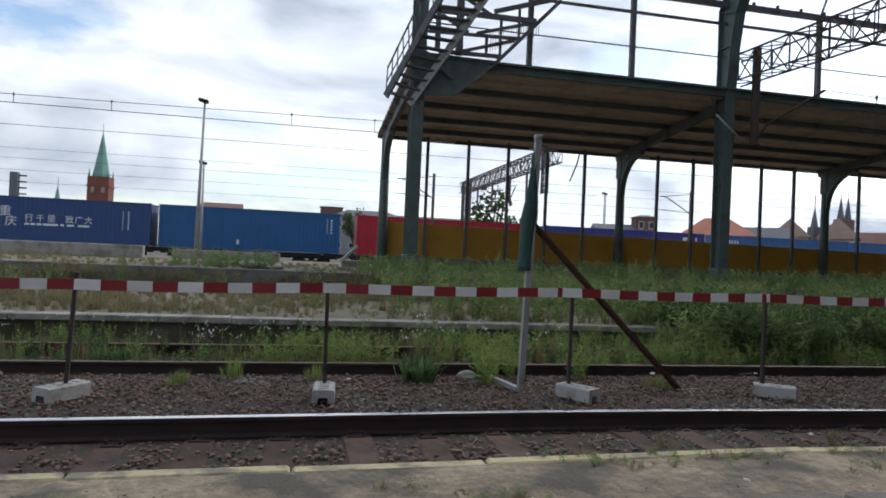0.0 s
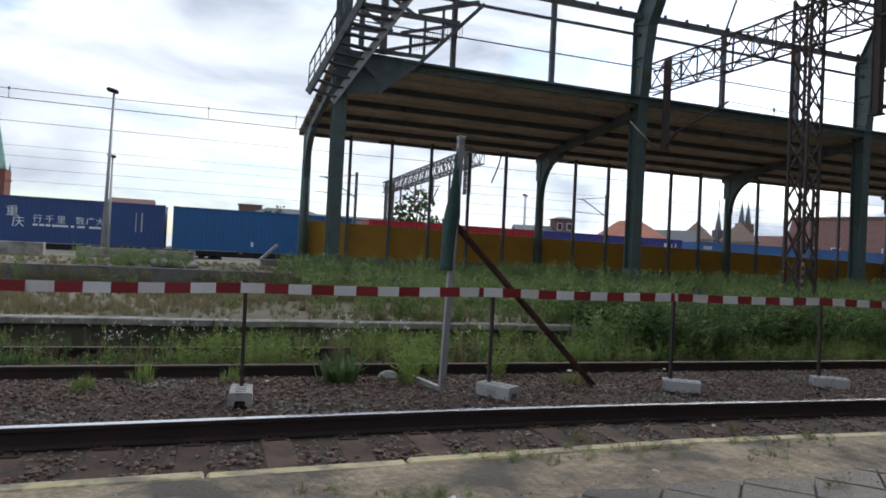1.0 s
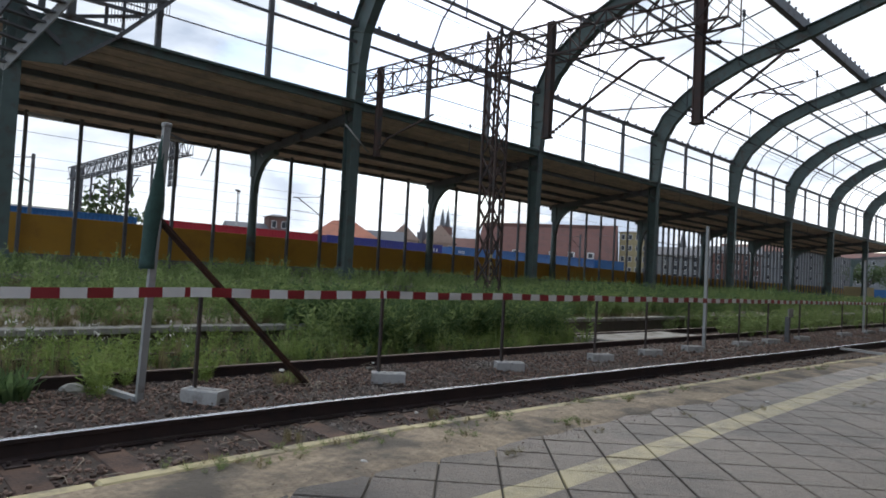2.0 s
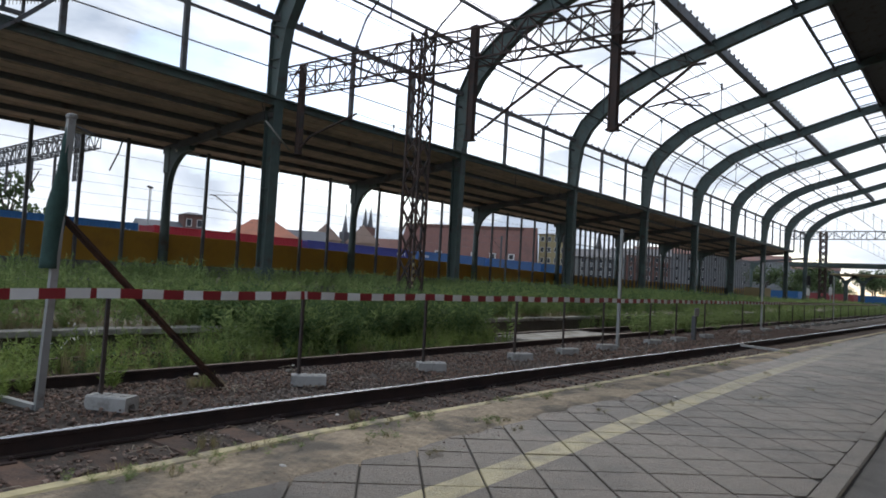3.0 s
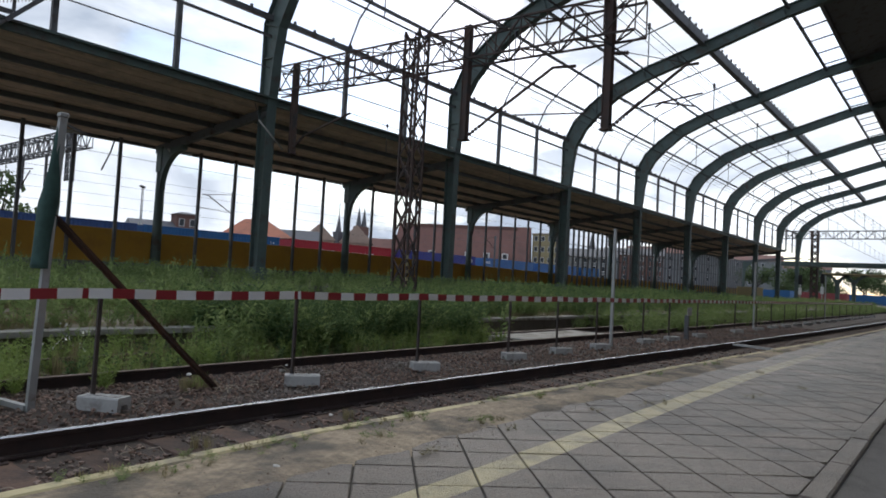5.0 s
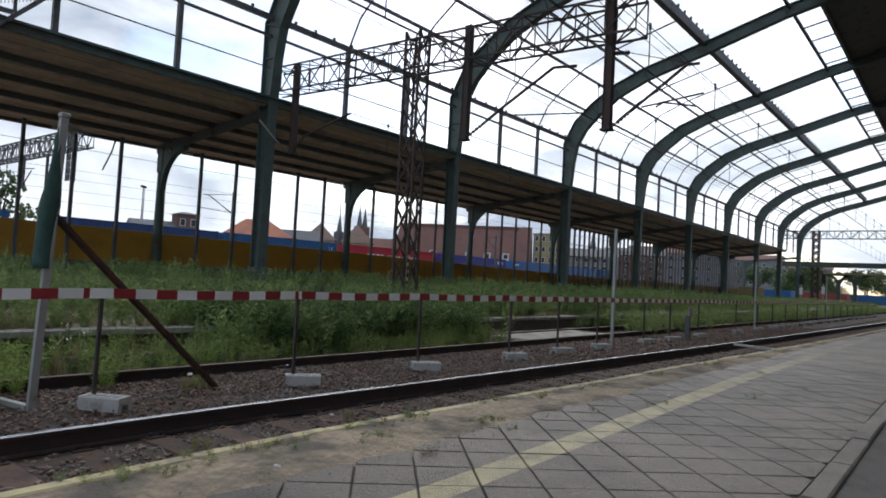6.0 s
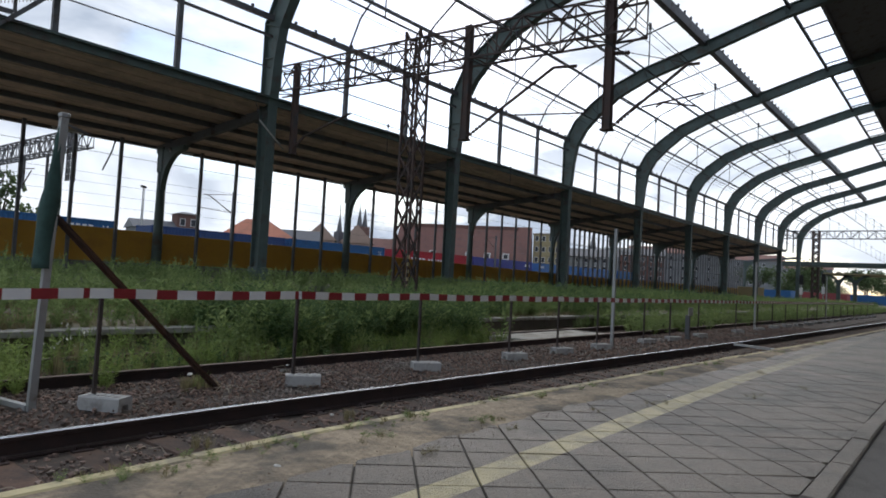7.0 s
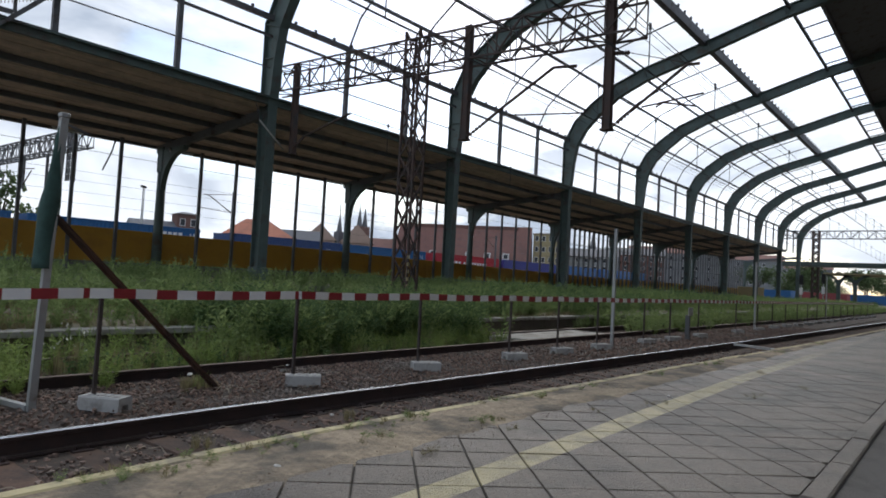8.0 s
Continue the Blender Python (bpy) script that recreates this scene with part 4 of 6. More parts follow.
def lattice_mast(parent, x, y, z0, z1, wx, wy, bays, m, r=0.045, single=False):
    for sx in (-1, 1):
        for sy in (-1, 1):
            bmx = bmesh.new()
            beam(bmx, (x + sx * wx / 2, y + sy * wy / 2, z0), (x + sx * wx / 2, y + sy * wy / 2, z1), r * 2, r * 2, (0, 1, 0))
            part("mast_leg", bmx, m, parent)
    for axis in (0, 1):
        for s in (-1, 1):
            bmx = bmesh.new()
            for k in range(bays):
                za, zb = z0 + (z1 - z0) * k / bays, z0 + (z1 - z0) * (k + 1) / bays
                for d in (-1, 1):
                    if axis == 0:
                        p, q = (x + s * wx / 2, y - d * wy / 2, za), (x + s * wx / 2, y + d * wy / 2, zb)
                    else:
                        p, q = (x - d * wx / 2, y + s * wy / 2, za), (x + d * wx / 2, y + s * wy / 2, zb)
                    beam(bmx, p, q, r * 1.0, r * 1.0)
                    if single:
                        part("lacing_bar", bmx, m, parent)
                        bmx = bmesh.new()
            if single:
                bmx.free()
            else:
                part("lacing", bmx, m, parent)["kind"] = "stuff"


def insulator(parent, p, q, rad=0.07):
    p, q = Vector(p), Vector(q)
    bmx = bmesh.new()
    axis = (q - p).normalized()
    u = axis.orthogonal().normalized()
    v = axis.cross(u)
    prof = [(0.0, 0.35)]
    for k in range(6):
        c = (k + 0.5) / 6
        prof += [(c - 0.05, 0.38), (c - 0.035, 1.0), (c + 0.03, 0.75), (c + 0.045, 0.38)]
    prof.append((1.0, 0.35))
    rings = [[bmx.verts.new(p.lerp(q, w) + (u * math.cos(a) + v * math.sin(a)) * rad * g) for a in [math.pi * i / 4 for i in range(8)]] for w, g in prof]
    for r0, r1 in zip(rings[:-1], rings[1:]):
        for i in range(8):
            bmx.faces.new((r0[i], r0[(i + 1) % 8], r1[(i + 1) % 8], r1[i])).smooth = True
    bmx.faces.new(rings[0][::-1])
    bmx.faces.new(rings[-1])
    part("insulator", bmx, M_INSUL, parent)


GX = 16.2
gantry = thing("catenary_gantry", (0, 0, 0), 0, "rust-brown lattice gantry carrying overhead line arms through the shed", "gantry")
truss(gantry, (GX, 22.6, 9.48), (GX, 6.85, 9.0), 0.75, 0.98, 18, M_MAST, 0.028, True)
lattice_mast(gantry, GX, 14.75, 0.2, 9.6, 0.5, 0.62, 11, M_MAST, 0.036, True)
bm = bmesh.new()
for k in range(6):
    box(bm, (GX - 0.30, 14.36, 0.75 + 0.24 * k), (0.10, 0.012, 0.12), pose(0, 0, 0))
part("warning_band", bm, M_EDGE, gantry, "worn yellow warning bands")
for y, zt, zb in ((21.2, 9.5, 5.95), (12.55, 9.4, 5.72), (7.72, 10.2, 5.55)):
    bm = bmesh.new()
    beam(bm, (GX, y, zb), (GX, y, zt), 0.14, 0.18, (0, 1, 0))
    box(bm, (GX, y, zb), (0.28, 0.30, 0.05))
    for s in (-1, 1):
        box(bm, (GX, y + s * 0.10, (zb + zt) / 2), (0.20, 0.03, zt - zb))
    part("drop_post", bm, M_MAST, gantry)


def arm(parent, pts, r):
    bmx = bmesh.new()
    path_tube(bmx, pts, r, 6)
    part("arm", bmx, M_MAST, parent)


insulator(gantry, (GX, 7.62, 5.58), (GX, 7.1, 5.95))
arm(gantry, [(GX, 7.1, 5.95), (GX, 5.64, 6.98), (GX, 5.32, 6.97)], 0.04)
insulator(gantry, (GX, 7.6, 7.62), (GX, 7.15, 7.56))
arm(gantry, [(GX, 7.15, 7.56), (GX, 5.6, 7.02)], 0.012)
arm(gantry, [(GX, 6.77, 6.05), (GX, 5.2, 6.21)], 0.025)
arm(gantry, [(GX, 6.39, 6.0), (GX, 6.2, 6.1), (GX, 5.35, 5.9), (GX, 5.23, 5.79)], 0.025)
insulator(gantry, (GX, 12.6, 5.72), (GX, 11.9, 6.12))
arm(gantry, [(GX, 11.9, 6.12), (GX, 11.13, 6.59), (GX, 9.44, 7.53), (GX, 8.71, 7.46)], 0.045)
arm(gantry, [(GX, 11.12, 6.33), (GX, 8.39, 6.09)], 0.022)
insulator(gantry, (GX, 21.1, 6.2), (GX, 20.5, 6.6))
arm(gantry, [(GX, 20.5, 6.6), (GX, 17.9, 7.2)], 0.04)

g2 = thing("catenary_gantry", (0, 0, 0), 0, "lattice gantry over the tracks behind the hoarding", "gantry")
truss(g2, (14.0, 57.0, 7.95), (14.0, 35.1, 7.9), 0.7, 0.9, 30, M_STEELD, 0.032)
lattice_mast(g2, 14.0, 55.8, -0.25, 7.9, 0.6, 0.6, 9, M_STEELD, 0.06)
lattice_mast(g2, 14.0, 36.8, 5.3, 8.2, 0.3, 0.3, 8, M_STEELD, 0.035)
for y in (52.0, 47.8, 43.5, 40.0):
    bm = bmesh.new()
    beam(bm, (14.0, y, 5.2), (14.0, y, 7.0), 0.12, 0.12, (0, 1, 0))
    part("drop_post", bm, M_STEELD, g2)
    arm(g2, [(14.0, y, 5.4), (14.0, y - 1.2, 6.2)], 0.04)
    arm(g2, [(14.0, y, 6.4), (14.0, y - 1.6, 6.3)], 0.03)
g3 = thing("catenary_gantry", (0, 0, 0), 0, "lattice gantry beyond the end of the shed", "gantry")
truss(g3, (125.0, 26.0, 12.5), (125.0, -4.0, 12.5), 0.8, 1.3, 26, M_STEELD, 0.05)
lattice_mast(g3, 125.0, 20.6, -0.25, 12.5, 0.9, 0.9, 12, M_MAST, 0.11)
lattice_mast(g3, 125.0, 9.0, -0.25, 12.5, 0.8, 0.8, 12, M_STEELD, 0.07)
for x, y in ((8.1, 41.0), (26.5, 41.0), (64.0, 44.0)):
    c = thing("catenary_bracket", (0, 0, 0), 0, "thin overhead line bracket on a steel mast behind the hoarding", "catenary mast", "masts behind the hoarding")
    bm = bmesh.new()
    beam(bm, (x, y, -0.25), (x, y, 6.6), 0.16, 0.16, (0, 1, 0))
    part("mast", bm, M_STEELD, c)
    arm(c, [(x, y, 5.0), (x - 1.9, y, 6.1), (x - 2.3, y, 6.15)], 0.035)
    arm(c, [(x, y, 6.4), (x - 2.4, y, 6.1)], 0.025)
    arm(c, [(x, y, 5.1), (x - 2.6, y, 5.2)], 0.02)


def wire(pts, r=0.012, n=4, label="thin overhead line wire", name="overhead_wire"):
    bmx = bmesh.new()
    path_tube(bmx, pts, r, n)
    return tagged(mesh_ob(name, bmx, M_WIRE), label, "wire", "overhead wires")


def catenary(y, zc, zm, x0, x1, span, r=0.014, drop=True):
    c = thing("overhead_line", (0, 0, 0), 0, "overhead line of messenger and contact wire with droppers", "overhead line", "overhead lines")
    bmx = bmesh.new()
    beam(bmx, (x0, y, zc), (x1, y, zc), r * 2, r * 2)
    part("contact_wire", bmx, M_WIRE, c)
    bmx = bmesh.new()
    nseg = max(8, int((x1 - x0) / 4))
    f = lambda x: zm - 0.45 * math.sin(math.pi * (((x - x0) / span) % 1.0))
    xs = [x0 + (x1 - x0) * i / nseg for i in range(nseg + 1)]
    path_tube(bmx, [(a, y, f(a)) for a in xs], r, 4)
    part("messenger_wire", bmx, M_WIRE, c)
    if drop:
        bmx = bmesh.new()
        x = x0 + 2
        while x < x1:
            beam(bmx, (x, y, zc), (x, y, f(x)), r * 1.5, r * 1.5)
            box(bmx, (x, y, f(x)), (0.06, 0.04, 0.14))
            x += 4.4
        part("dropper", bmx, M_WIRE, c)["kind"] = "stuff"
    return c


catenary(35.5, 7.92, 8.75, -60, 14, 74, 0.016)
for y, z, r in ((40.0, 7.65, 0.014), (47.5, 7.3, 0.010), (47.5, 6.65, 0.010), (52.0, 6.3, 0.010), (56.0, 5.75, 0.010)):
    wire([(-90, y, z + 0.1), (-20, y, z - 0.1), (60, y, z), (160, y, z + 0.1)], r)
catenary(5.23, 5.79, 6.97, 2, 160, 60, 0.012)
catenary(8.5, 6.08, 7.46, 2, 160, 60, 0.012)
catenary(17.9, 6.0, 7.2, 16.2, 160, 60, 0.012)
for y, z in ((20.0, 12.2), (19.7, 12.35), (9.5, 10.6), (9.2, 10.7)):
    wire([(0, y, z), (60, y, z - 0.3), (140, y, z)], 0.014)


# ---------------------------------------------------------------- street lamps
def lamp_post(x, y, z0, top, tilt=0.0, twin=False):
    lp = thing("street_lamp", (x, y, z0), 0, "tall grey lamp mast with a small lamp head", "street lamp", "lamp masts")
    bmx = bmesh.new()
    tube(bmx, (0, 0, 0), (tilt, 0, top), 0.10, 0.05, 10)
    part("mast", bmx, M_POLE, lp)
    bmx = bmesh.new()
    box(bmx, (0, 0, 0), (0.50, 0.32, 0.17), pose(tilt - 0.05, -0.1, top + 0.03, 0, 12, 0), bevel=0.05)
    part("lamp_head", bmx, M_WAGON, lp)
    return lp


lamp_post(-5.08, 34.0, 0.7, 7.75, 0.12)
lamp_post(-6.3, 44.0, 0.0, 6.6)
lamp_post(29.2, 60.0, 0.0, 8.2)
lamp_post(44.0, 90.0, 0.0, 11.6)


# ---------------------------------------------------------------- container train
YT = 47.5            # near face of the containers stands at this distance
SPEED = 6.6
WHEEL_R = 0.46
moving, wheelsets = [], []


def container(s0, length, paint, label, doors=True):
    c = thing("shipping_container", (s0, YT, 1.17), 0, label, "container", "containers of the train")
    L, H, W = length, 2.896, 2.438
    # corrugated sides: trapezoid waves between the corner posts
    for nm, y, sg in (("side_panel", 0.03, 1), ("side_panel", W - 0.03, -1)):
        b = bmesh.new()
        x, pts = 0.12, []
        while x < L - 0.36:
            pts += [(x, 0), (x + 0.07, 0), (x + 0.105, 1), (x + 0.205, 1), (x + 0.24, 0)]
            x += 0.278
        pts.append((L - 0.12, 0))
        lo = [b.verts.new((px, y + sg * 0.022 * d, 0.12)) for px, d in pts]
        hi = [b.verts.new((px, y + sg * 0.022 * d, H - 0.09)) for px, d in pts]
        for i in range(len(pts) - 1):
            b.faces.new((lo[i], lo[i + 1], hi[i + 1], hi[i]) if sg > 0 else (hi[i], hi[i + 1], lo[i + 1], lo[i]))
        part(nm, b, paint, c)
    b = bmesh.new()
    box(b, (L / 2, W / 2, H - 0.05), (L - 0.1, W - 0.08, 0.03))
    part("roof", b, paint, c)
    b = bmesh.new()
    for y in (0.04, W - 0.04):
        box(b, (L / 2, y, 0.07), (L - 0.2, 0.08, 0.14))
        box(b, (L / 2, y, H - 0.06), (L - 0.2, 0.08, 0.10))
    box(b, (L / 2, W / 2, 0.09), (L - 0.1, W - 0.1, 0.05))
    part("frame", b, paint, c)
    for x in (0.075, L - 0.075):
        for y in (0.075, W - 0.075):
            b = bmesh.new()
            box(b, (x, y, H / 2), (0.15, 0.15, H), bevel=0.01)
            for z in (0.06, H - 0.06):
                box(b, (x, y, z), (0.178, 0.162, 0.118), bevel=0.012)
            part("corner_post", b, paint, c)
    b = bmesh.new()
    box(b, (0.03, W / 2, H / 2), (0.04, W - 0.3, H - 0.2))
    part("front_wall", b, paint, c)
    for k in (0, 1):
        b = bmesh.new()
        box(b, (L - 0.03, W * (0.27 + 0.46 * k), H / 2), (0.04, W * 0.44, H - 0.24))
        d = part("door", b, paint, c)
        for q in (-0.22, 0.22):
            b = bmesh.new()
            tube(b, (L + 0.012, W * (0.27 + 0.46 * k) + q, 0.15), (L + 0.012, W * (0.27 + 0.46 * k) + q, H - 0.15), 0.02, n=6)
            part("locking_bar", b, M_POLE, d)
    moving.append((c, s0 + 0.2, YT, 1.17))
    return c


def bars(parent, rows):
    """Unreadable lettering as plain bars: x, z, width, height."""
    for x, z, w, h in rows:
        b = bmesh.new()
        box(b, (x, 0.012, z), (w, 0.012, h))
        part("lettering", b, M_LETTER, parent)


def letters(parent, text, x, z, size):
    cu = bpy.data.curves.new("lettering", "FONT")
    cu.body, cu.size, cu.extrude = text, size, 0.004
    tmp = bpy.data.objects.new("lettering", cu)
    me = bpy.data.meshes.new_from_object(tmp)
    bpy.data.objects.remove(tmp)
    me.materials.append(M_LETTER)
    ob = new("lettering", me)
    ob.parent = parent
    ob.matrix_basis = pose(x, 0.012, z, 90, 0, 0)
    return ob


def wagon(s0, length):
    w = thing("flat_wagon", (s0, YT, 0.0), 0, "dark container flat wagon with two bogies", "wagon", "wagons of the train")
    L = length
    for y in (0.22, 2.2):
        b = bmesh.new()
        box(b, (L / 2, y, 0.99), (L + 0.7, 0.10, 0.30), bevel=0.01)
        k = 1.0
        while k < L - 0.6:
            box(b, (k, y - 0.06 if y < 1 else y + 0.06, 1.0), (0.10, 0.05, 0.24))
            k += 1.35
        part("side_sill", b, M_WAGON, w)
    b = bmesh.new()
    for k in range(9):
        box(b, (0.3 + (L - 0.6) * k / 8, 1.22, 1.02), (0.2, 2.0, 0.2))
    box(b, (L / 2, 1.22, 0.92), (L, 0.4, 0.34))
    part("underframe", b, M_WAGON, w)
    for k in range(4):
        b = bmesh.new()
        box(b, (1.2 + k * (L - 2.4) / 3, 0.16, 1.10), (0.3, 0.06, 0.14), bevel=0.01)
        part("label_plate", b, M_KERB, w)
    for cx in (1.9, L - 1.9):
        b = bmesh.new()
        for y in (0.28, 2.15):
            box(b, (cx, y, 0.52), (2.5, 0.12, 0.22), bevel=0.03)
            for dx in (-0.9, 0.9):
                box(b, (cx + dx, y - 0.02, 0.50), (0.34, 0.2, 0.34), bevel=0.05)
            for dx in (-0.55, 0.55):
                tube(b, (cx + dx, y, 0.6), (cx + dx, y, 0.84), 0.09, n=8)
        box(b, (cx, 1.22, 0.6), (0.4, 1.9, 0.3))
        bog = part("bogie", b, M_WAGON, w)
        for dx in (-0.9, 0.9):
            b = bmesh.new()
            for y in (0.47, 1.97):
                tube(b, (0, y - 1.22 - 0.06, 0), (0, y - 1.22 + 0.06, 0), WHEEL_R, n=20)
                tube(b, (0, y - 1.22 + (0.06 if y < 1 else -0.09), 0), (0, y - 1.22 + (0.09 if y < 1 else -0.06), 0), WHEEL_R + 0.03, n=20)
                box(b, (0.25, y - 1.22 + (-0.065 if y < 1 else 0.065), 0), (0.06, 0.02, 0.06))
            tube(b, (0, -1.0, 0), (0, 1.0, 0), 0.08, n=8)
            ws = part("wheelset", b, M_WAGON, w)
            wheelsets.append((ws, cx + dx))
    b = bmesh.new()
    for xx, sg in ((-0.35, -1), (L + 0.35, 1)):
        for y in (0.35, 2.1):
            tube(b, (xx, y, 1.03), (xx + sg * 0.32, y, 1.03), 0.07, n=8)
            tube(b, (xx + sg * 0.30, y, 1.03), (xx + sg * 0.34, y, 1.03), 0.22, n=12)
    part("buffer", b, M_WAGON, w)
    moving.append((w, s0 + 0.2, YT, 0.0))
    return w


LOAD = [(-63.3, 12.19, M_BLUE3, "light blue corrugated shipping container on a flat wagon"),
        (-50.4, 12.19, M_BLUE2, "mid blue corrugated shipping container on a flat wagon"),
        (-37.3, 12.19, M_BLUE2, "blue corrugated shipping container with small white marks"),
        (-22.45, 12.19, M_BLUE1, "navy blue shipping container with white Chinese lettering"),
        (-9.75, 12.19, M_BLUE2, "plain mid blue shipping container on a flat wagon"),
        (3.67, 13.72, M_CRED, "bright red shipping container with white marks"),
        (18.1, 13.72, M_VIOLET, "violet blue shipping container on a flat wagon"),
        (33.6, 12.19, M_BLUE3, "light blue shipping container with white marks"),
        (46.9, 12.19, M_BLUE3, "light blue corrugated shipping container on a flat wagon"),
        (60.2, 6.06, M_BLUE2, "short blue shipping container at the front of the train")]
boxes = {}
for s0, ln, m, lab in LOAD:
    boxes[s0] = container(s0, ln, m, lab)
    wagon(s0, ln)
nav = boxes[-22.45]
letters(nav, "\u91cd", 3.0, 1.66, 0.72)
letters(nav, "\u5e86", 3.35, 1.02, 0.72)
for i, ch in enumerate("\u884c\u5343\u91cc"):
    letters(nav, ch, 4.5 + 0.66 * i, 1.32, 0.54)
for i, ch in enumerate("\u81f4\u5e7f\u5927"):
    letters(nav, ch, 6.9 + 0.58 * i, 1.32, 0.54)
bars(nav, [(4.5 + 0.36 * k + 0.15, 1.12, 0.28, 0.13) for k in range(3)] + [(6.05, 1.12, 0.9, 0.13), (6.75, 1.12, 0.2, 0.13), (7.25, 1.12, 0.45, 0.13), (8.05, 1.12, 0.7, 0.13)])
bars(nav, [(10.45, 2.2 - 0.16 * k, 0.05, 0.1) for k in range(8)] + [(10.8, 2.2 - 0.16 * k, 0.09, 0.1) for k in range(8)])
bars(boxes[-9.75], [(11.3, 2.4 - 0.16 * k, 0.05, 0.1) for k in range(7)] + [(11.6, 2.35 - 0.22 * k, 0.10, 0.14) for k in range(5)] + [(5.2, 0.55, 0.16, 0.32)])
bars(boxes[3.67], [(2.0, 0.78, 0.34, 0.36)] + [(3.2 + 0.62 * k, 1.9, 0.42, 0.5) for k in range(4)] + [(6.0 + 0.55 * k, 1.9, 0.36, 0.42) for k in range(9)])
bars(boxes[18.1], [(12.0, 2.35, 0.4, 0.35), (12.6, 2.35, 0.12, 0.35), (13.0, 2.35, 0.12, 0.35)])
bars(boxes[33.6], [(0.6 + 0.25 * k, 2.35, 0.14, 0.3) for k in range(4)])
bars(boxes[-37.3], [(9.3 + 0.42 * k, 2.35, 0.30, 0.3) for k in range(4)] + [(11.4, 2.3, 0.1, 0.4), (11.7, 2.3, 0.1, 0.4)])

# ---------------------------------------------------------------- distant town
def house(x, y, w, d, h, rz, wall, roof, roof_h, label, windows=(0, 0), hip=False, overhang=0.5, category="house"):
    hs = thing("house", (x, y, -0.2), rz, label, category)
    b = bmesh.new()
    box(b, (0, 0, h / 2), (w, d, h))
    part("wall", b, wall, hs)
    b = bmesh.new()
    o = overhang
    e = [b.verts.new(p) for p in ((-w / 2 - o, -d / 2 - o, h), (w / 2 + o, -d / 2 - o, h), (w / 2 + o, d / 2 + o, h), (-w / 2 - o, d / 2 + o, h))]
    i = min(w, d) * 0.42 if hip else 0
    if w >= d:
        r = [b.verts.new((-w / 2 - o + i, 0, h + roof_h)), b.verts.new((w / 2 + o - i, 0, h + roof_h))]
        slopes, ends = ((e[0], e[1], r[1], r[0]), (e[2], e[3], r[0], r[1])), ((e[1], e[2], r[1]), (e[3], e[0], r[0]))
    else:
        r = [b.verts.new((0, -d / 2 - o + i, h + roof_h)), b.verts.new((0, d / 2 + o - i, h + roof_h))]
        slopes, ends = ((e[1], e[2], r[1], r[0]), (e[3], e[0], r[0], r[1])), ((e[0], e[1], r[0]), (e[2], e[3], r[1]))
    for f in slopes:
        b.faces.new(f)
    for f in ends:
        b.faces.new(f).material_index = 0 if hip else 1
    b.faces.new(e[::-1])
    bmesh.ops.recalc_face_normals(b, faces=b.faces)
    part("roof", b, roof, hs).data.materials.append(wall)
    nx, nz = windows
    for a in range(nx):
        for c in range(nz):
            wx, wz = -w / 2 + w * (a + 0.5) / nx, h * (c + 0.55) / nz
            b = bmesh.new()
            box(b, (wx, -d / 2 - 0.02, wz), (1.2, 0.1, 1.7))
            wd = part("window", b, M_FRAME, hs)
            b = bmesh.new()
            box(b, (wx, -d / 2 - 0.06, wz), (0.95, 0.06, 1.45))
            part("pane", b, M_PANE, wd)
    return hs


def spire(x, y, w, z0, h, sh, wall, roof, label, pinn=True):
    t = thing("church_tower", (x, y, -0.2), 0, label, "church")
    b = bmesh.new()
    box(b, (0, 0, z0 / 2), (w, w, z0))
    box(b, (0, 0, z0 * 0.86), (w * 1.06, w * 1.06, z0 * 0.03))
    part("tower", b, wall, t)
    b = bmesh.new()
    n = 8
    ring = [b.verts.new((w * 0.42 * math.cos(2 * math.pi * (i + 0.5) / n), w * 0.42 * math.sin(2 * math.pi * (i + 0.5) / n), z0)) for i in range(n)]
    tip = b.verts.new((0, 0, z0 + sh))
    for i in range(n):
        b.faces.new((ring[i], ring[(i + 1) % n], tip))
    b.faces.new(ring[::-1])
    tube(b, (0, 0, z0 + sh - 0.5), (0, 0, z0 + sh + 3.0), 0.12, n=5)
    part("spire", b, roof, t)
    if pinn:
        for sx in (-1, 1):
            for sy in (-1, 1):
                b = bmesh.new()
                tube(b, (sx * w * 0.44, sy * w * 0.44, z0 - 0.5), (sx * w * 0.44, sy * w * 0.44, z0 + 3.4), w * 0.07, 0.03, 6)
                part("pinnacle", b, roof, t)
    for a in (-0.25, 0.25):
        b = bmesh.new()
        box(b, (w * a, -w / 2 - 0.03, z0 - 5.2), (w * 0.16, 0.1, 3.0))
        part("belfry_opening", b, M_KERB, t)
    return t


spire(-83.8, 300, 8.2, 28.5, 0, 19.6, M_BRICK, M_COPPER, "red brick church tower with green copper spire")
spire(-100.2, 300, 4.0, 15.0, 0, 9.5, M_BRICK, M_COPPER, "small distant church with thin green spire", False)
flue = thing("chimney_stack", (-97.0, 250, -0.2), 0, "dark industrial stack with side brackets", "chimney")
b = bmesh.new()
box(b, (0, 0, 12), (2.4, 2.4, 24), bevel=0.1)
part("shaft", b, M_SLATE, flue)
for k in range(5):
    b = bmesh.new()
    box(b, (2.2, 0, 14.5 + 2.1 * k), (3.0, 0.8, 0.5))
    part("bracket", b, M_SLATE, flue)
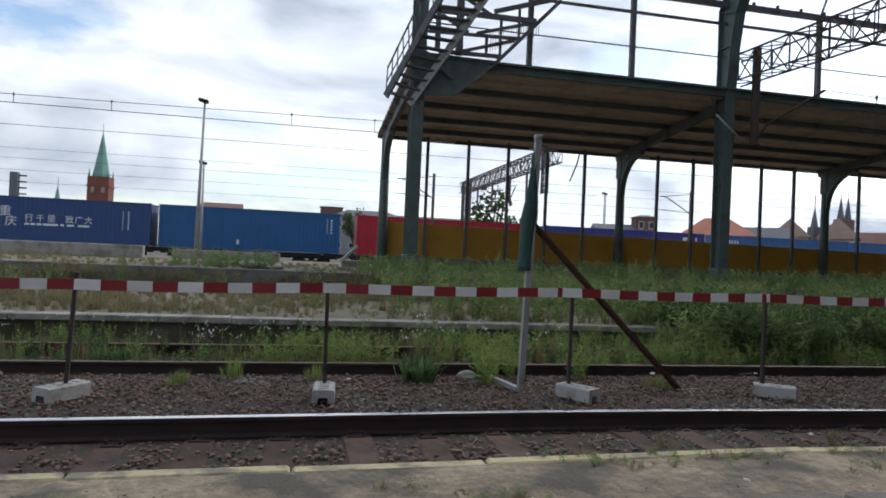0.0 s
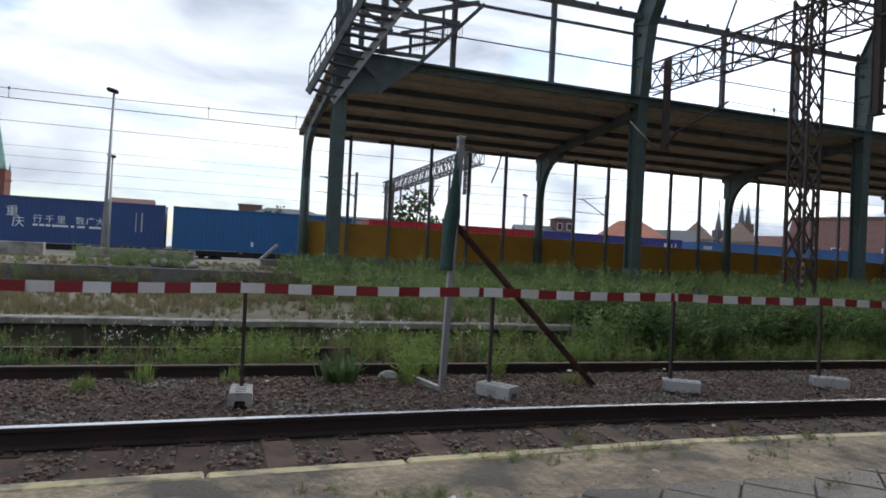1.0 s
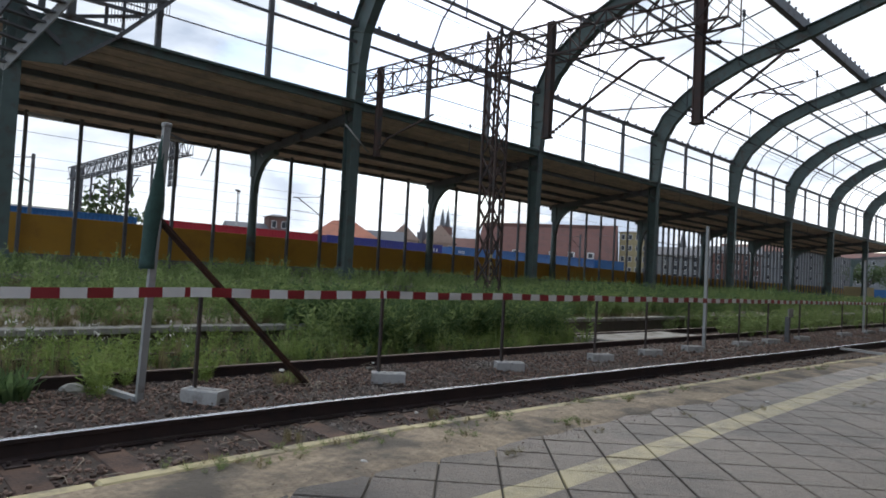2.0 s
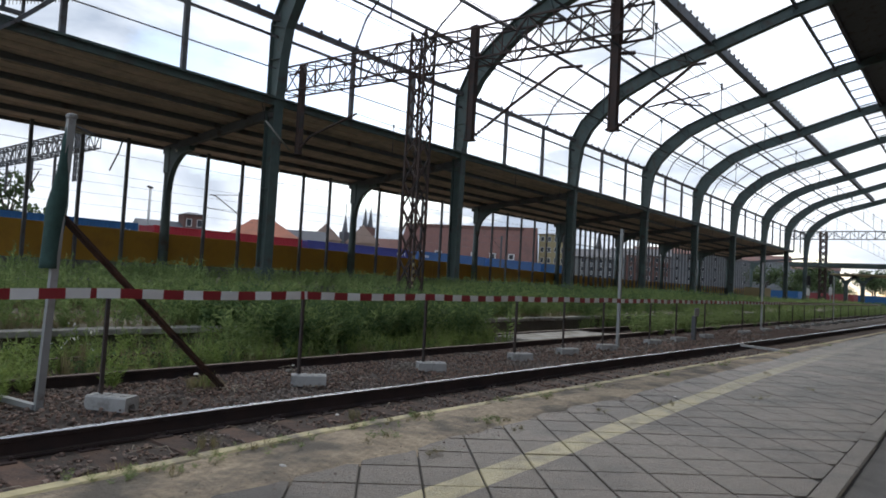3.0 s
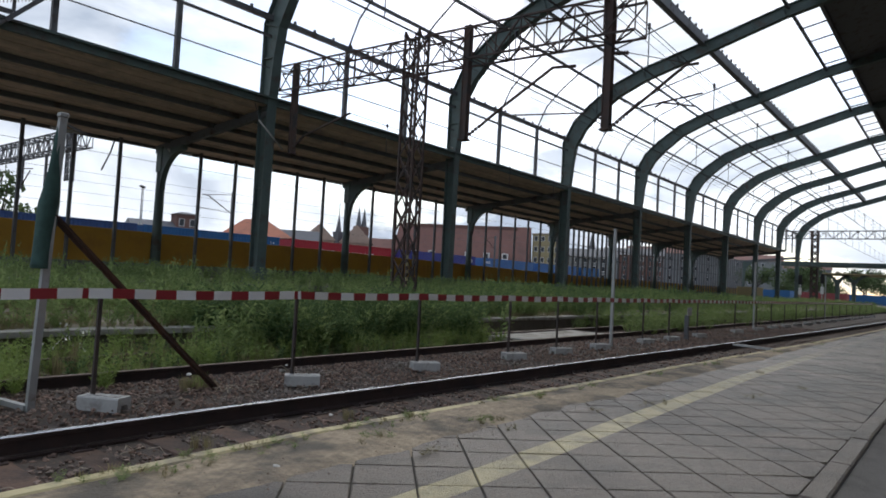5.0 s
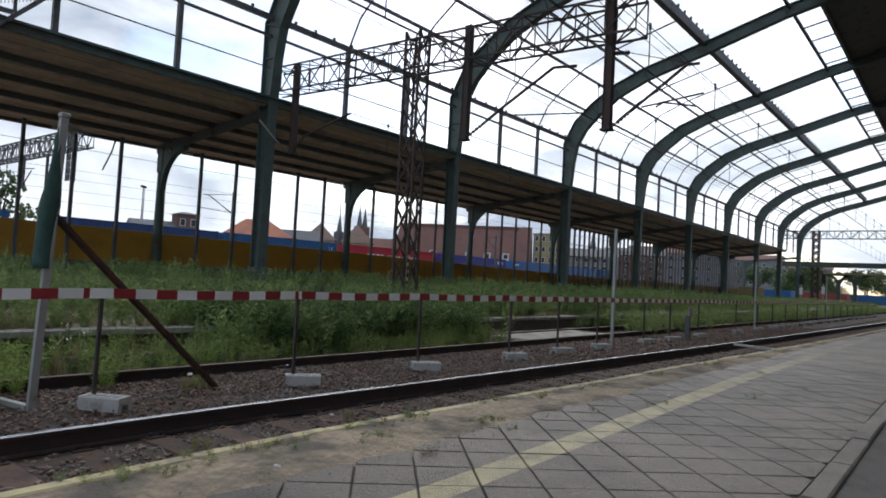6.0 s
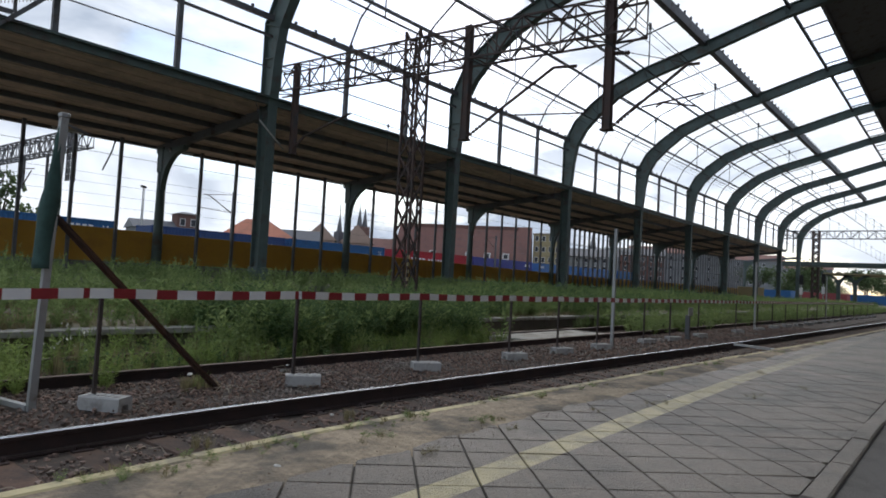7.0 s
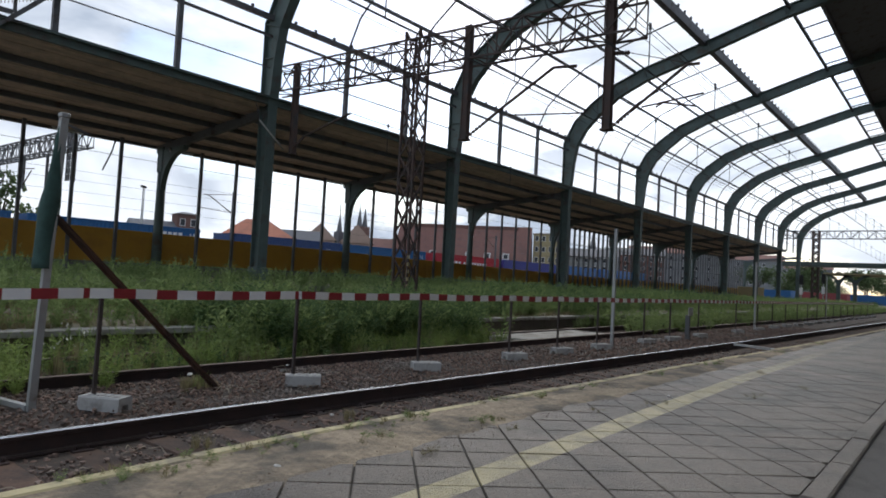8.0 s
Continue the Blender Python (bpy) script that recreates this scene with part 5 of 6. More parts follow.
# skyline behind the train, from left to right
house(10.5, 250, 8, 8, 18.0, 0, M_BRICK2, M_SLATE, 0.4, "distant brown brick block with flat roof", (3, 1), True)
house(-30, 260, 14, 10, 15.8, 0, M_BRICK2, M_TILE2, 2.2, "distant brick house with red roof", (4, 2))
house(21, 220, 22, 12, 13.4, 0, M_GREYW, M_SLATE, 2.2, "distant grey hall behind the containers", (6, 2), True)
house(43, 200, 34, 10, 12.4, 0, M_GREYW, M_SLATE, 1.0, "long grey building behind the tracks", (9, 2))
house(73, 140, 13, 9, 8.7, -14, M_GREYW, M_SLATE, 2.0, "grey workshop building behind the train", (4, 2))
house(77.2, 138, 4.6, 4.6, 12.4, -14, M_BRICK2, M_SLATE, 0.6, "small brick tower house with parapet", (2, 3), True)
house(92, 132, 15.0, 13, 8.6, -32, M_PLASTER, M_TILE, 4.2, "plastered house with orange tiled hipped roof", (5, 2), True)
house(107, 140, 16, 10, 8.6, -38, M_PLASTER, M_SLATE, 3.2, "house with grey sloping roof and pale gables", (5, 2))
house(124, 147, 8.5, 11, 10.2, -40, M_PLASTER, M_SLATE, 4.6, "beige gabled house with grey roof", (3, 2))
house(141.5, 150, 9.5, 14, 10.4, -43, M_PLASTER, M_TILE2, 5.6, "tall beige gabled townhouse with arched windows", (3, 3))
house(160, 158, 20, 12, 9.4, -45, M_PLASTER, M_TILE2, 4.2, "long house with dull red tiled roof", (6, 2))
spire(138.5, 155, 2.4, 14.0, 0, 6.0, M_SLATE, M_SLATE, "slim dark church lantern tower", False)
spire(208.6, 220, 3.4, 22.8, 0, 9.6, M_BRICK2, M_SLATE, "one of two twin brick church towers with grey spires", False)
spire(212.0, 220, 3.4, 22.8, 0, 9.6, M_BRICK2, M_SLATE, "one of two twin brick church towers with grey spires", False)
house(210.5, 224, 7.5, 8, 20.0, -43, M_BRICK2, M_SLATE, 1.5, "brick church nave under the twin towers", (2, 1), True, category="church")
big = house(175.5, 133.5, 44, 18, 7.2, -62, M_BRICK2, M_TILE2, 12.3, "large building with tall red tiled roof and white dormers", (12, 2))
for k in range(6):
    b = bmesh.new()
    box(b, (-15 + 6.0 * k, -7.6, 9.0), (2.0, 3.0, 2.2))
    dm = part("dormer", b, M_FRAME, big)
    b = bmesh.new()
    box(b, (-15 + 6.0 * k, -9.14, 9.1), (1.3, 0.08, 1.4))
    part("pane", b, M_PANE, dm)
b = bmesh.new()
box(b, (-2, 2.0, 18.6), (40, 6.0, 1.6))
part("ridge_wall", b, M_BRICK2, big)
house(192, 111, 9, 9, 17.5, -62, M_PLASTERY, M_SLATE, 0.8, "yellow plastered block at the end of the street", (4, 5), True)
house(215, 108, 22, 12, 11.5, -65, M_GREYW, M_SLATE, 3.0, "pale grey apartment house seen through the glazing bars", (7, 4))
house(248, 104, 22, 12, 14.0, -67, M_BRICK2, M_SLATE, 3.0, "distant brick apartment house seen through the glazing bars", (7, 4))
spire(240, 118, 3.6, 15.0, 0, 9.0, M_BRICK2, M_SLATE, "distant thin church spire beyond the shed", False)
for i, (x, y, w, d, h, rz) in enumerate([(285, 100, 40, 12, 17, -70), (330, 90, 44, 12, 17, -74), (390, 82, 50, 12, 16, -78)]):
    house(x, y, w, d, h, rz, M_GREYW, M_TILE2, 3.0, "distant townhouse row beyond the station", (8, 4))

# ---------------------------------------------------------------- structures at the far end of the platforms
endc = thing("cross_canopy", (123, 0, 0), 0, "flat canopy on branching columns across the platform end", "canopy")
b = bmesh.new()
box(b, (0, 8, 6.75), (3.0, 34, 0.75), bevel=0.05)
part("roof", b, M_STEEL, endc)
b = bmesh.new()
box(b, (3, 6, 5.3), (8, 26, 0.25), bevel=0.05)
part("lower_roof", b, M_PLASTERY, endc)
for y in (16.9, 14.6, 4.0):
    b = bmesh.new()
    beam(b, (0, y, 0), (0, y, 4.4), 0.55, 0.55, (0, 1, 0))
    col = part("column", b, M_STEEL, endc)
    for s in (-1, 1):
        b = bmesh.new()
        pts = [(0, y, 3.6), (0, y + s * 0.5, 4.5), (0, y + s * 1.3, 5.1), (0, y + s * 2.6, 5.5)]
        for p, q in zip(pts[:-1], pts[1:]):
            beam(b, p, q, 0.4, 0.45)
        part("branch", b, M_STEEL, col)
for x, y, m, ln, rz, lab in ((150, 31.5, M_BLUE2, 6.06, 80, "blue storage container beyond the platforms"), (172, 27.5, M_FADED, 12.2, 80, "red storage container beyond the platforms"),
                             (176, 17.0, M_BLUE2, 12.2, 80, "blue storage container beyond the platforms"), (112, 27.4, M_PLASTERY, 6, 0, "pale yellow cabin at the platform end")):
    c = thing("storage_container", (x, y, -0.2), rz, lab, "container")
    b = bmesh.new()
    for k in range(int(ln / 0.3)):
        box(b, (-ln / 2 + 0.15 + 0.3 * k, 0, 1.3), (0.22, 2.44, 2.6))
    box(b, (0, 0, 1.3), (ln, 2.36, 2.5))
    part("body", b, m, c)
    for s in (-1, 1):
        b = bmesh.new()
        box(b, (0, s * 1.2, 2.55), (ln + 0.1, 0.12, 0.14))
        part("rail", b, m, c)

# signals beyond the shed
for y, top in ((20.83, 4.4), (17.8, 4.7)):
    sg = thing("railway_signal", (115, y, -0.24), 0, "slim dark signal mast with a black head beyond the shed", "signal", "signals at the platform end")
    b = bmesh.new()
    tube(b, (0, 0, 0), (0, 0, top), 0.09, n=8)
    part("mast", b, M_POLE, sg)
    b = bmesh.new()
    box(b, (-0.12, 0, top - 0.2), (0.2, 0.55, 1.5), bevel=0.05)
    head = part("head", b, M_WAGON, sg)
    for k in range(3):
        b = bmesh.new()
        tube(b, (-0.22, 0, top + 0.25 - 0.42 * k), (-0.30, 0, top + 0.25 - 0.42 * k), 0.13, n=10)
        part("lens_hood", b, M_WAGON, head)
    b = bmesh.new()
    box(b, (-0.12, 0, top - 2.0), (0.04, 0.45, 1.1))
    part("mast_sign", b, M_WHITE, sg, "white and red mast plate")

# ---------------------------------------------------------------- foliage
rng = np.random.default_rng(7)


def weed_template(n, spread, leaf, width, stems=5, droop=0.5, seed=0):
    """A plant of unit height: thin stems set with many narrow leaves."""
    r = np.random.default_rng(seed)
    V, F = [], []
    def quad(a, b, w):
        d = b - a
        s = np.cross(d, r.normal(size=3))
        s = s / (np.linalg.norm(s) + 1e-6) * w
        m = a + d * 0.45
        k = len(V)
        V.extend([a, m + s, b, m - s])
        F.append((k, k + 1, k + 2, k + 3))
    for s in range(stems):
        ang, out = r.uniform(0, 2 * np.pi), r.uniform(0.2, 1.0) * spread
        top = np.array([np.cos(ang) * out, np.sin(ang) * out, r.uniform(0.6, 1.0)])
        base = np.array([np.cos(ang) * 0.06 * spread, np.sin(ang) * 0.06 * spread, 0.0])
        mid = base * 0.45 + top * 0.55 + np.array([0, 0, 0.12])
        quad(base, mid, 0.010)
        quad(mid, top, 0.008)
        for i in range(n // stems):
            u = r.uniform(0.12, 1.0)
            p = (1 - u) ** 2 * base + 2 * u * (1 - u) * mid + u * u * top
            a2 = r.uniform(0, 2 * np.pi)
            l = leaf * r.uniform(0.6, 1.2) * (1.15 - 0.5 * u)
            tip = p + np.array([np.cos(a2) * l * 0.8, np.sin(a2) * l * 0.8, l * r.uniform(-0.1, 0.9) * (1 - 0.4 * droop)])
            quad(p, tip, width * r.uniform(0.7, 1.3))
    return np.array(V), np.array(F, dtype=np.int32)


def blade_template(n, spread, width, seed=0):
    r = np.random.default_rng(seed)
    V, F = [], []
    for i in range(n):
        a, o, h = r.uniform(0, 2 * np.pi), r.uniform(0.1, 1.0) * spread, r.uniform(0.5, 1.0)
        b = np.array([np.cos(a), np.sin(a), 0]) * 0.55 * spread * r.uniform(0, 1) * np.array([1, 1, 0])
        t = np.array([np.cos(a) * o, np.sin(a) * o, h])
        s = np.array([-np.sin(a), np.cos(a), 0]) * width
        m = b * 0.55 + t * 0.45 + np.array([0, 0, 0.16])
        k = len(V)
        V.extend([b - s, b + s, m + s, m - s])
        F.append((k, k + 1, k + 2, k + 3))
        V.extend([m - s, m + s, t + s * 0.15, t - s * 0.15])
        F.append((k + 4, k + 5, k + 6, k + 7))
    return np.array(V), np.array(F, dtype=np.int32)


FEATHER = [weed_template(84, 0.42, 0.18, 0.017, 8, 0.4, s) for s in range(6)]
BROAD = [weed_template(80, 0.45, 0.22, 0.035, 6, 0.5, 20 + s) for s in range(4)]
TUFT = [blade_template(26, 0.55, 0.012, 40 + s) for s in range(4)]
SWORD = [blade_template(22, 0.9, 0.06, 60 + s) for s in range(2)]


def field(n, x0, x1, y0, y1, z, h0, h1, keep=None, ratio=1.0, skew=1.0):
    out = []
    while len(out) < n:
        x = x0 + (x1 - x0) * rng.uniform() ** skew
        y = rng.uniform(y0, y1)
        c = noise.noise((x * 0.35, y * 0.55, 4.2))
        if keep is not None and rng.uniform() > keep(x, y, c):
            n -= 0.35
            continue
        h = rng.uniform(h0, h1) * (1 + 0.35 * c)
        out.append((x, y, z, rng.uniform(0, 6.28), h * ratio * rng.uniform(0.85, 1.2), h))
    return out


def rock_templates(n):
    out = []
    b = bmesh.new()
    bmesh.ops.create_icosphere(b, subdivisions=1, radius=0.5)
    base = np.array([v.co for v in b.verts])
    faces = np.array([[v.index for v in f.verts] for f in b.faces], dtype=np.int32)
    b.free()
    for k in range(n):
        r = np.random.default_rng(100 + k)
        v = base * (1 + r.uniform(-0.3, 0.25, size=(len(base), 1))) * np.array([1.0, r.uniform(0.6, 0.9), r.uniform(0.5, 0.75)])
        out.append((v, faces))
    return out


ROCK = rock_templates(8)
over = lambda x, y, c: min(1, max(0.02, 0.45 + 2.6 * noise.noise((x * 0.55, y * 0.8, 2.2))))
bank = lambda x, y, c: 0.02 + 0.9 / (1 + math.exp(-(x - 3.0 - (y - 10.5) * 0.12) * 1.1)) * (0.75 + c)
scatter("weeds_middle", FEATHER, field(3300, -8, 45, 10.55, 19.2, 0.25, 0.35, 0.88, lambda x, y, c: bank(x, y, c) * over(x, y, c) * 1.5, 1.15, 1.15), M_WEED, "tall feathery grey-green weeds on the disused platform", "weeds")
scatter("weeds_beyond", FEATHER, field(1300, 45, 125, 10.6, 21.8, 0.3, 0.5, 0.95, None, 1.3, 1.3), M_WEED, "tall weeds along the far stretch of platform", "weeds")
scatter("weeds_columns", FEATHER, field(1300, 2, 60, 19.6, 23.0, 0.68, 0.32, 0.75, lambda x, y, c: 0.8 + c, 1.0, 1.2), M_WEED, "weeds round the feet of the shed columns", "weeds")
scatter("bushes_dark", BROAD, field(200, 6.2, 15.0, 10.2, 12.4, 0.0, 0.6, 1.0, lambda x, y, c: 0.55 + c, 0.9), M_WEEDD, "dark green bushy weeds on the platform edge", "weeds")
scatter("weeds_dry", TUFT, field(11000, -16, 26, 10.6, 19.0, 0.255, 0.06, 0.2, lambda x, y, c: 0.62 + 1.0 * c, 1.5, 1.0), M_DRY, "dry grass tufts on sandy ground", "grass")
scatter("weeds_track", FEATHER, field(1100, -7, 12.6, 8.15, 10.25, -0.19, 0.2, 0.52, lambda x, y, c: min(1, max(0.05, 0.42 + 2.2 * noise.noise((x * 0.8, y * 1.1, 7.7)) + 0.05 * x)) * (0.3 if abs(y - 9.47) < 0.1 else 1), 0.9, 1.0), M_GRASS, "fresh green weeds growing between the rusty rails", "weeds")
scatter("weeds_track_dark", BROAD, field(420, -7, 12.6, 8.2, 10.3, -0.19, 0.14, 0.4, lambda x, y, c: 0.6 - c, 0.9, 1.0), M_WEEDD, "dark low weeds between the rusty rails", "weeds")
scatter("weeds_track_dry", TUFT, field(600, -7, 12.8, 8.14, 10.25, -0.18, 0.12, 0.45, None, 0.6, 1.0), M_DRY, "dry grass stalks along the rusty rails", "grass")
STALK = [weed_template(46, 0.16, 0.10, 0.010, 3, 0.2, 70 + q) for q in range(5)]
scatter("weed_stalks", STALK, field(900, 1.5, 50, 10.6, 21.5, 0.4, 0.6, 1.15, lambda x, y, c: 0.6 + c, 0.9, 1.2), M_WEED, "tall thin weed stalks above the undergrowth", "weeds")
scatter("weed_stalks_track", STALK, field(260, -7, 12.5, 8.2, 10.2, -0.18, 0.3, 0.7, None, 0.8), M_WEED, "thin dry weed stalks among the rusty rails", "weeds")
scatter("bushes_track", FEATHER, field(300, 5.6, 13.0, 8.4, 11.2, -0.15, 0.5, 1.1, over, 1.0), M_WEED, "large feathery bushes grown over the rusty track", "weeds")
scatter("bushes_track_dark", FEATHER, field(330, 6.8, 13.0, 8.7, 11.0, -0.15, 0.65, 1.15, over, 0.9), M_WEEDD, "darker green bushes grown over the rusty track", "weeds")
scatter("weeds_track_beyond", FEATHER, field(900, 19.5, 110, 7.9, 10.5, -0.18, 0.4, 0.9, over, 1.4, 1.2), M_WEED, "weeds covering the rusty track further along", "weeds")
scatter("bushes_middle", FEATHER, field(430, 14, 48, 10.6, 15.5, 0.2, 0.7, 1.2, over, 1.1), M_WEEDD, "dark bushes on the disused platform", "weeds")
scatter("weeds_lamp", FEATHER, field(60, -3.9, -0.8, 19.8, 22.2, 0.68, 0.35, 0.8, None, 1.0), M_WEED, "shrubby weeds near the lamp mast", "weeds")
scatter("weeds_raised", TUFT, field(1600, -26, 3, 19.7, 30, 0.69, 0.06, 0.18, lambda x, y, c: 0.5 + c, 2.2), M_DRY, "dry grass on the raised platform", "grass")
scatter("weeds_ledge", FEATHER, field(420, -20, 4.5, 18.2, 19.05, 0.25, 0.28, 0.6, lambda x, y, c: 0.75 + c, 1.2), M_DRY, "brownish weeds along the foot of the raised platform edge", "weeds")


def flower_template(n, seed):
    r = np.random.default_rng(seed)
    V, F = [], []
    for i in range(n):
        c = np.array([*r.uniform(-0.4, 0.4, 2), r.uniform(0.75, 1.0)])
        u, v = r.normal(size=3) * 0.035, r.normal(size=3) * 0.035
        V.extend([c - u, c + v, c + u, c - v])
        F.append((4 * i, 4 * i + 1, 4 * i + 2, 4 * i + 3))
    return np.array(V), np.array(F, dtype=np.int32)


scatter("flowers", [flower_template(9, 90)], field(70, -6, 4, 8.3, 10.2, -0.05, 0.25, 0.5, None, 0.6), M_FLOWER, "small white flowers among the weeds", "flowers")
clumps = []
for cx, cy, w in ((-2.2, 3.2, 0.2), (-0.9, 3.05, 0.12), (0.55, 3.0, 0.10), (1.0, 2.85, 0.35), (1.55, 3.25, 0.3), (1.95, 3.3, 0.35), (2.5, 3.28, 0.3), (3.1, 3.0, 0.2), (3.35, 3.3, 0.3), (3.75, 3.3, 0.35),
                  (4.2, 2.9, 0.28), (4.9, 3.3, 0.2), (5.4, 3.2, 0.15), (6.4, 3.25, 0.2), (8.0, 3.2, 0.2), (10.0, 3.25, 0.3), (13.5, 3.2, 0.3), (17, 3.2, 0.3)):
    for k in range(int(34 * w)):
        h = rng.uniform(0.02, 0.06)
        cx2 = cx + rng.normal() * w * 0.5
        clumps.append((cx2, bend(cx2) + min(3.4, cy + rng.normal() * w * 0.22), PZ + 0.002, rng.uniform(0, 6.28), h * 2.6, h))
scatter("edge_grass", FEATHER, clumps, M_WEED, "low grass clumps creeping over the platform edge", "grass")
scatter("edge_grass_dry", TUFT, [(x + rng.normal() * 0.1, min(3.4 + bend(x), y + rng.normal() * 0.05), z, a, q, h * 0.8) for x, y, z, a, q, h in clumps[::2]], M_DRY, "dry grass creeping over the platform edge", "grass")
joint = []
for cx, cy in ((5.95, 2.32), (6.15, 2.24), (5.2, 2.45), (7.4, 1.75), (4.1, 2.55), (8.6, 1.5), (3.1, 2.52), (9.7, 2.2)):
    for k in range(5):
        h = rng.uniform(0.02, 0.05)
        joint.append((cx + rng.normal() * 0.07, cy + rng.normal() * 0.03, PZ, rng.uniform(0, 6.28), h * 2.6, h))
scatter("joint_weeds", FEATHER, joint, M_DRY, "small dry weeds in the paving joints", "weeds")
grit = [(rng.uniform(-2, 9), rng.uniform(2.5, 3.1), PZ + 0.008, rng.uniform(0, 6.28), g, g) for g in rng.uniform(0.004, 0.015, 520)]
scatter("grit", ROCK, grit, M_STONE, "grit and small stones on the platform sand", "grit")
for nm, T, m, lab, spots in (("weed_clump", FEATHER, M_GRASS, "fresh green weed clump on the ballast", [(2.15, 7.35, 0.55), (2.3, 7.7, 0.5), (3.45, 7.75, 0.45), (2.55, 7.9, 0.4)]),
                             ("spiky_plant", SWORD, M_WEEDD, "spiky dark green plant on the ballast", [(1.42, 7.6, 0.34), (-2.2, 8.5, 0.26)]),
                             ("weed_clump", TUFT, M_GRASS, "small green tuft on the ballast", [(0.2, 7.75, 0.2), (-0.7, 7.8, 0.28), (4.3, 7.2, 0.22), (-1.2, 7.4, 0.2)]),
                             ("dry_plant", TUFT, M_DRY, "pale dry twigs on the ballast", [(4.2, 7.1, 0.26), (4.45, 7.0, 0.16), (3.0, 4.85, 0.14), (4.7, 4.9, 0.12)])):
    for x, y, h in spots:
        for k in range(1):
            o = scatter(nm, T, [(x + rng.uniform(-0.08, 0.08), y + rng.uniform(-0.08, 0.08), -0.15, rng.uniform(0, 6), h * 1.1, h * rng.uniform(0.8, 1.1)) for q in range(4)], m, lab, "plant")
            o["kind"] = ""
            del o["kind"]


def tree(x, y, z0, h, spread, seed, label, leaves=1500):
    r = np.random.default_rng(seed)
    t = thing("tree", (x, y, z0), 0, label, "tree")
    b = bmesh.new()
    tube(b, (0, 0, 0), (0, 0, h * 0.5), h * 0.03, h * 0.018, 8)
    ends = []
    for k in range(9):
        a, u = r.uniform(0, 6.28), r.uniform(0.3, 0.55)
        e = Vector((math.cos(a) * spread * r.uniform(0.4, 0.9), math.sin(a) * spread * r.uniform(0.4, 0.9), h * r.uniform(0.6, 0.95)))
        tube(b, (0, 0, h * u), e, h * 0.012, h * 0.004, 6)
        ends.append(e)
    part("trunk", b, M_BARK, t)
    V, F = [], []
    for k in range(leaves):
        e = ends[int(r.integers(len(ends)))]
        c = np.array(e) * r.uniform(0.75, 1.05) + r.normal(size=3) * np.array([0.22, 0.22, 0.13]) * spread
        s = 0.026 * h * r.uniform(0.7, 1.5)
        u, v = r.normal(size=3), r.normal(size=3)
        u, v = u / np.linalg.norm(u) * s, v / np.linalg.norm(v) * s
        i = len(V)
        V.extend([c - u, c + v, c + u, c - v])
        F.append((i, i + 1, i + 2, i + 3))
    o = cloud_mesh("crown", V, F, M_TREE)
    o.parent = t
    return t


tree(18.7, 63.0, -0.2, 8.4, 2.5, 1, "airy green tree behind the container train", 420)
tree(21.3, 66.0, -0.2, 6.4, 2.0, 2, "thin green tree behind the container train", 280)
tree(8.4, 110, -0.2, 9.0, 1.8, 3, "small distant tree behind the train", 600)
for i in range(8, 15):
    tree(185 + 15 * i + 4 * math.sin(i * 2.1), 76 - 1.6 * i + 4 * math.cos(i * 1.3), -0.2, 8 + 2 * math.sin(i * 1.9), 5.0, 40 + i, "dark green tree in the far tree line", 1500)
for i in range(16):
    tree(200 + 12 * i + 5 * math.sin(i * 3.1), 44 - 3.6 * i + 3 * math.cos(i * 2.3), -0.2, 9.5 + 2.5 * math.sin(i * 1.7), 5.5, 10 + i, "dark green tree in the far tree line", 1600)

# ---------------------------------------------------------------- ballast
stones = []
for n, x0, x1, y0, y1, z, s0, s1 in ((12000, -4.5, 12, 5.68, 7.96, -0.135, 0.022, 0.055), (7500, -4, 9, 3.6, 5.5, -0.185, 0.022, 0.06),
                                     (6500, 12, 34, 5.68, 7.96, -0.13, 0.04, 0.075), (2600, -5, 14, 8.1, 9.4, -0.17, 0.025, 0.05), (2500, 9, 26, 3.7, 5.5, -0.185, 0.035, 0.07)):
    X, Y, S, A = rng.uniform(x0, x1, n), rng.uniform(y0, y1, n), rng.uniform(s0, s1, n), rng.uniform(0, 6.28, n)
    for x, y, s, a in zip(X, Y, S, A):
        if y < 5.55 and abs(((x + 4.9 + 0.3) % 0.6) - 0.3) < 0.12 and rng.uniform() < 0.9:
            continue
        dz = 0.03 * math.sin(math.pi * (y - y0) / (y1 - y0))
        y += bend(x) * (1.0 if y < 5.6 else (7.96 - y) / 2.28 if y < 7.96 else 0.0)
        stones.append((x, y, z + dz + rng.uniform(-0.015, 0.012), a, s, s * rng.uniform(0.8, 1.4)))
scatter("ballast_stones", ROCK, stones, M_STONE, "reddish brown and grey ballast stones between the rails", "ballast")
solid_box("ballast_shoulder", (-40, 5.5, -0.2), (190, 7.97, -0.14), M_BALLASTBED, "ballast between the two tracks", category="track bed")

# ---------------------------------------------------------------- paving
paving = thing("paving", (0, 0, 0), 0, "worn grey square paving slabs laid diagonally", "paving", "", "structure")
TS, TA = 0.334, radians(44.3)
OX, OY = 3.552, 2.662               # a corner where four slabs meet
bm = bmesh.new()
box(bm, (0, 0, 0), (TS - 0.011, TS - 0.011, 0.05), bevel=0.004)
me_tile = bpy.data.meshes.new("slab")
bm.to_mesh(me_tile)
me_tile.materials.append(M_PAVING)
tv = np.array([v.co for v in bm.verts])
bm.faces.ensure_lookup_table()
rest_v, rest_f4, base = [], [], 0
q4 = np.array([[-1, -1], [1, -1], [1, 1], [-1, 1]]) * (TS - 0.011) / 2
bm.free()
rnd = random.Random(8)
ca, sa = math.cos(TA), math.sin(TA)
LOW = 0.715


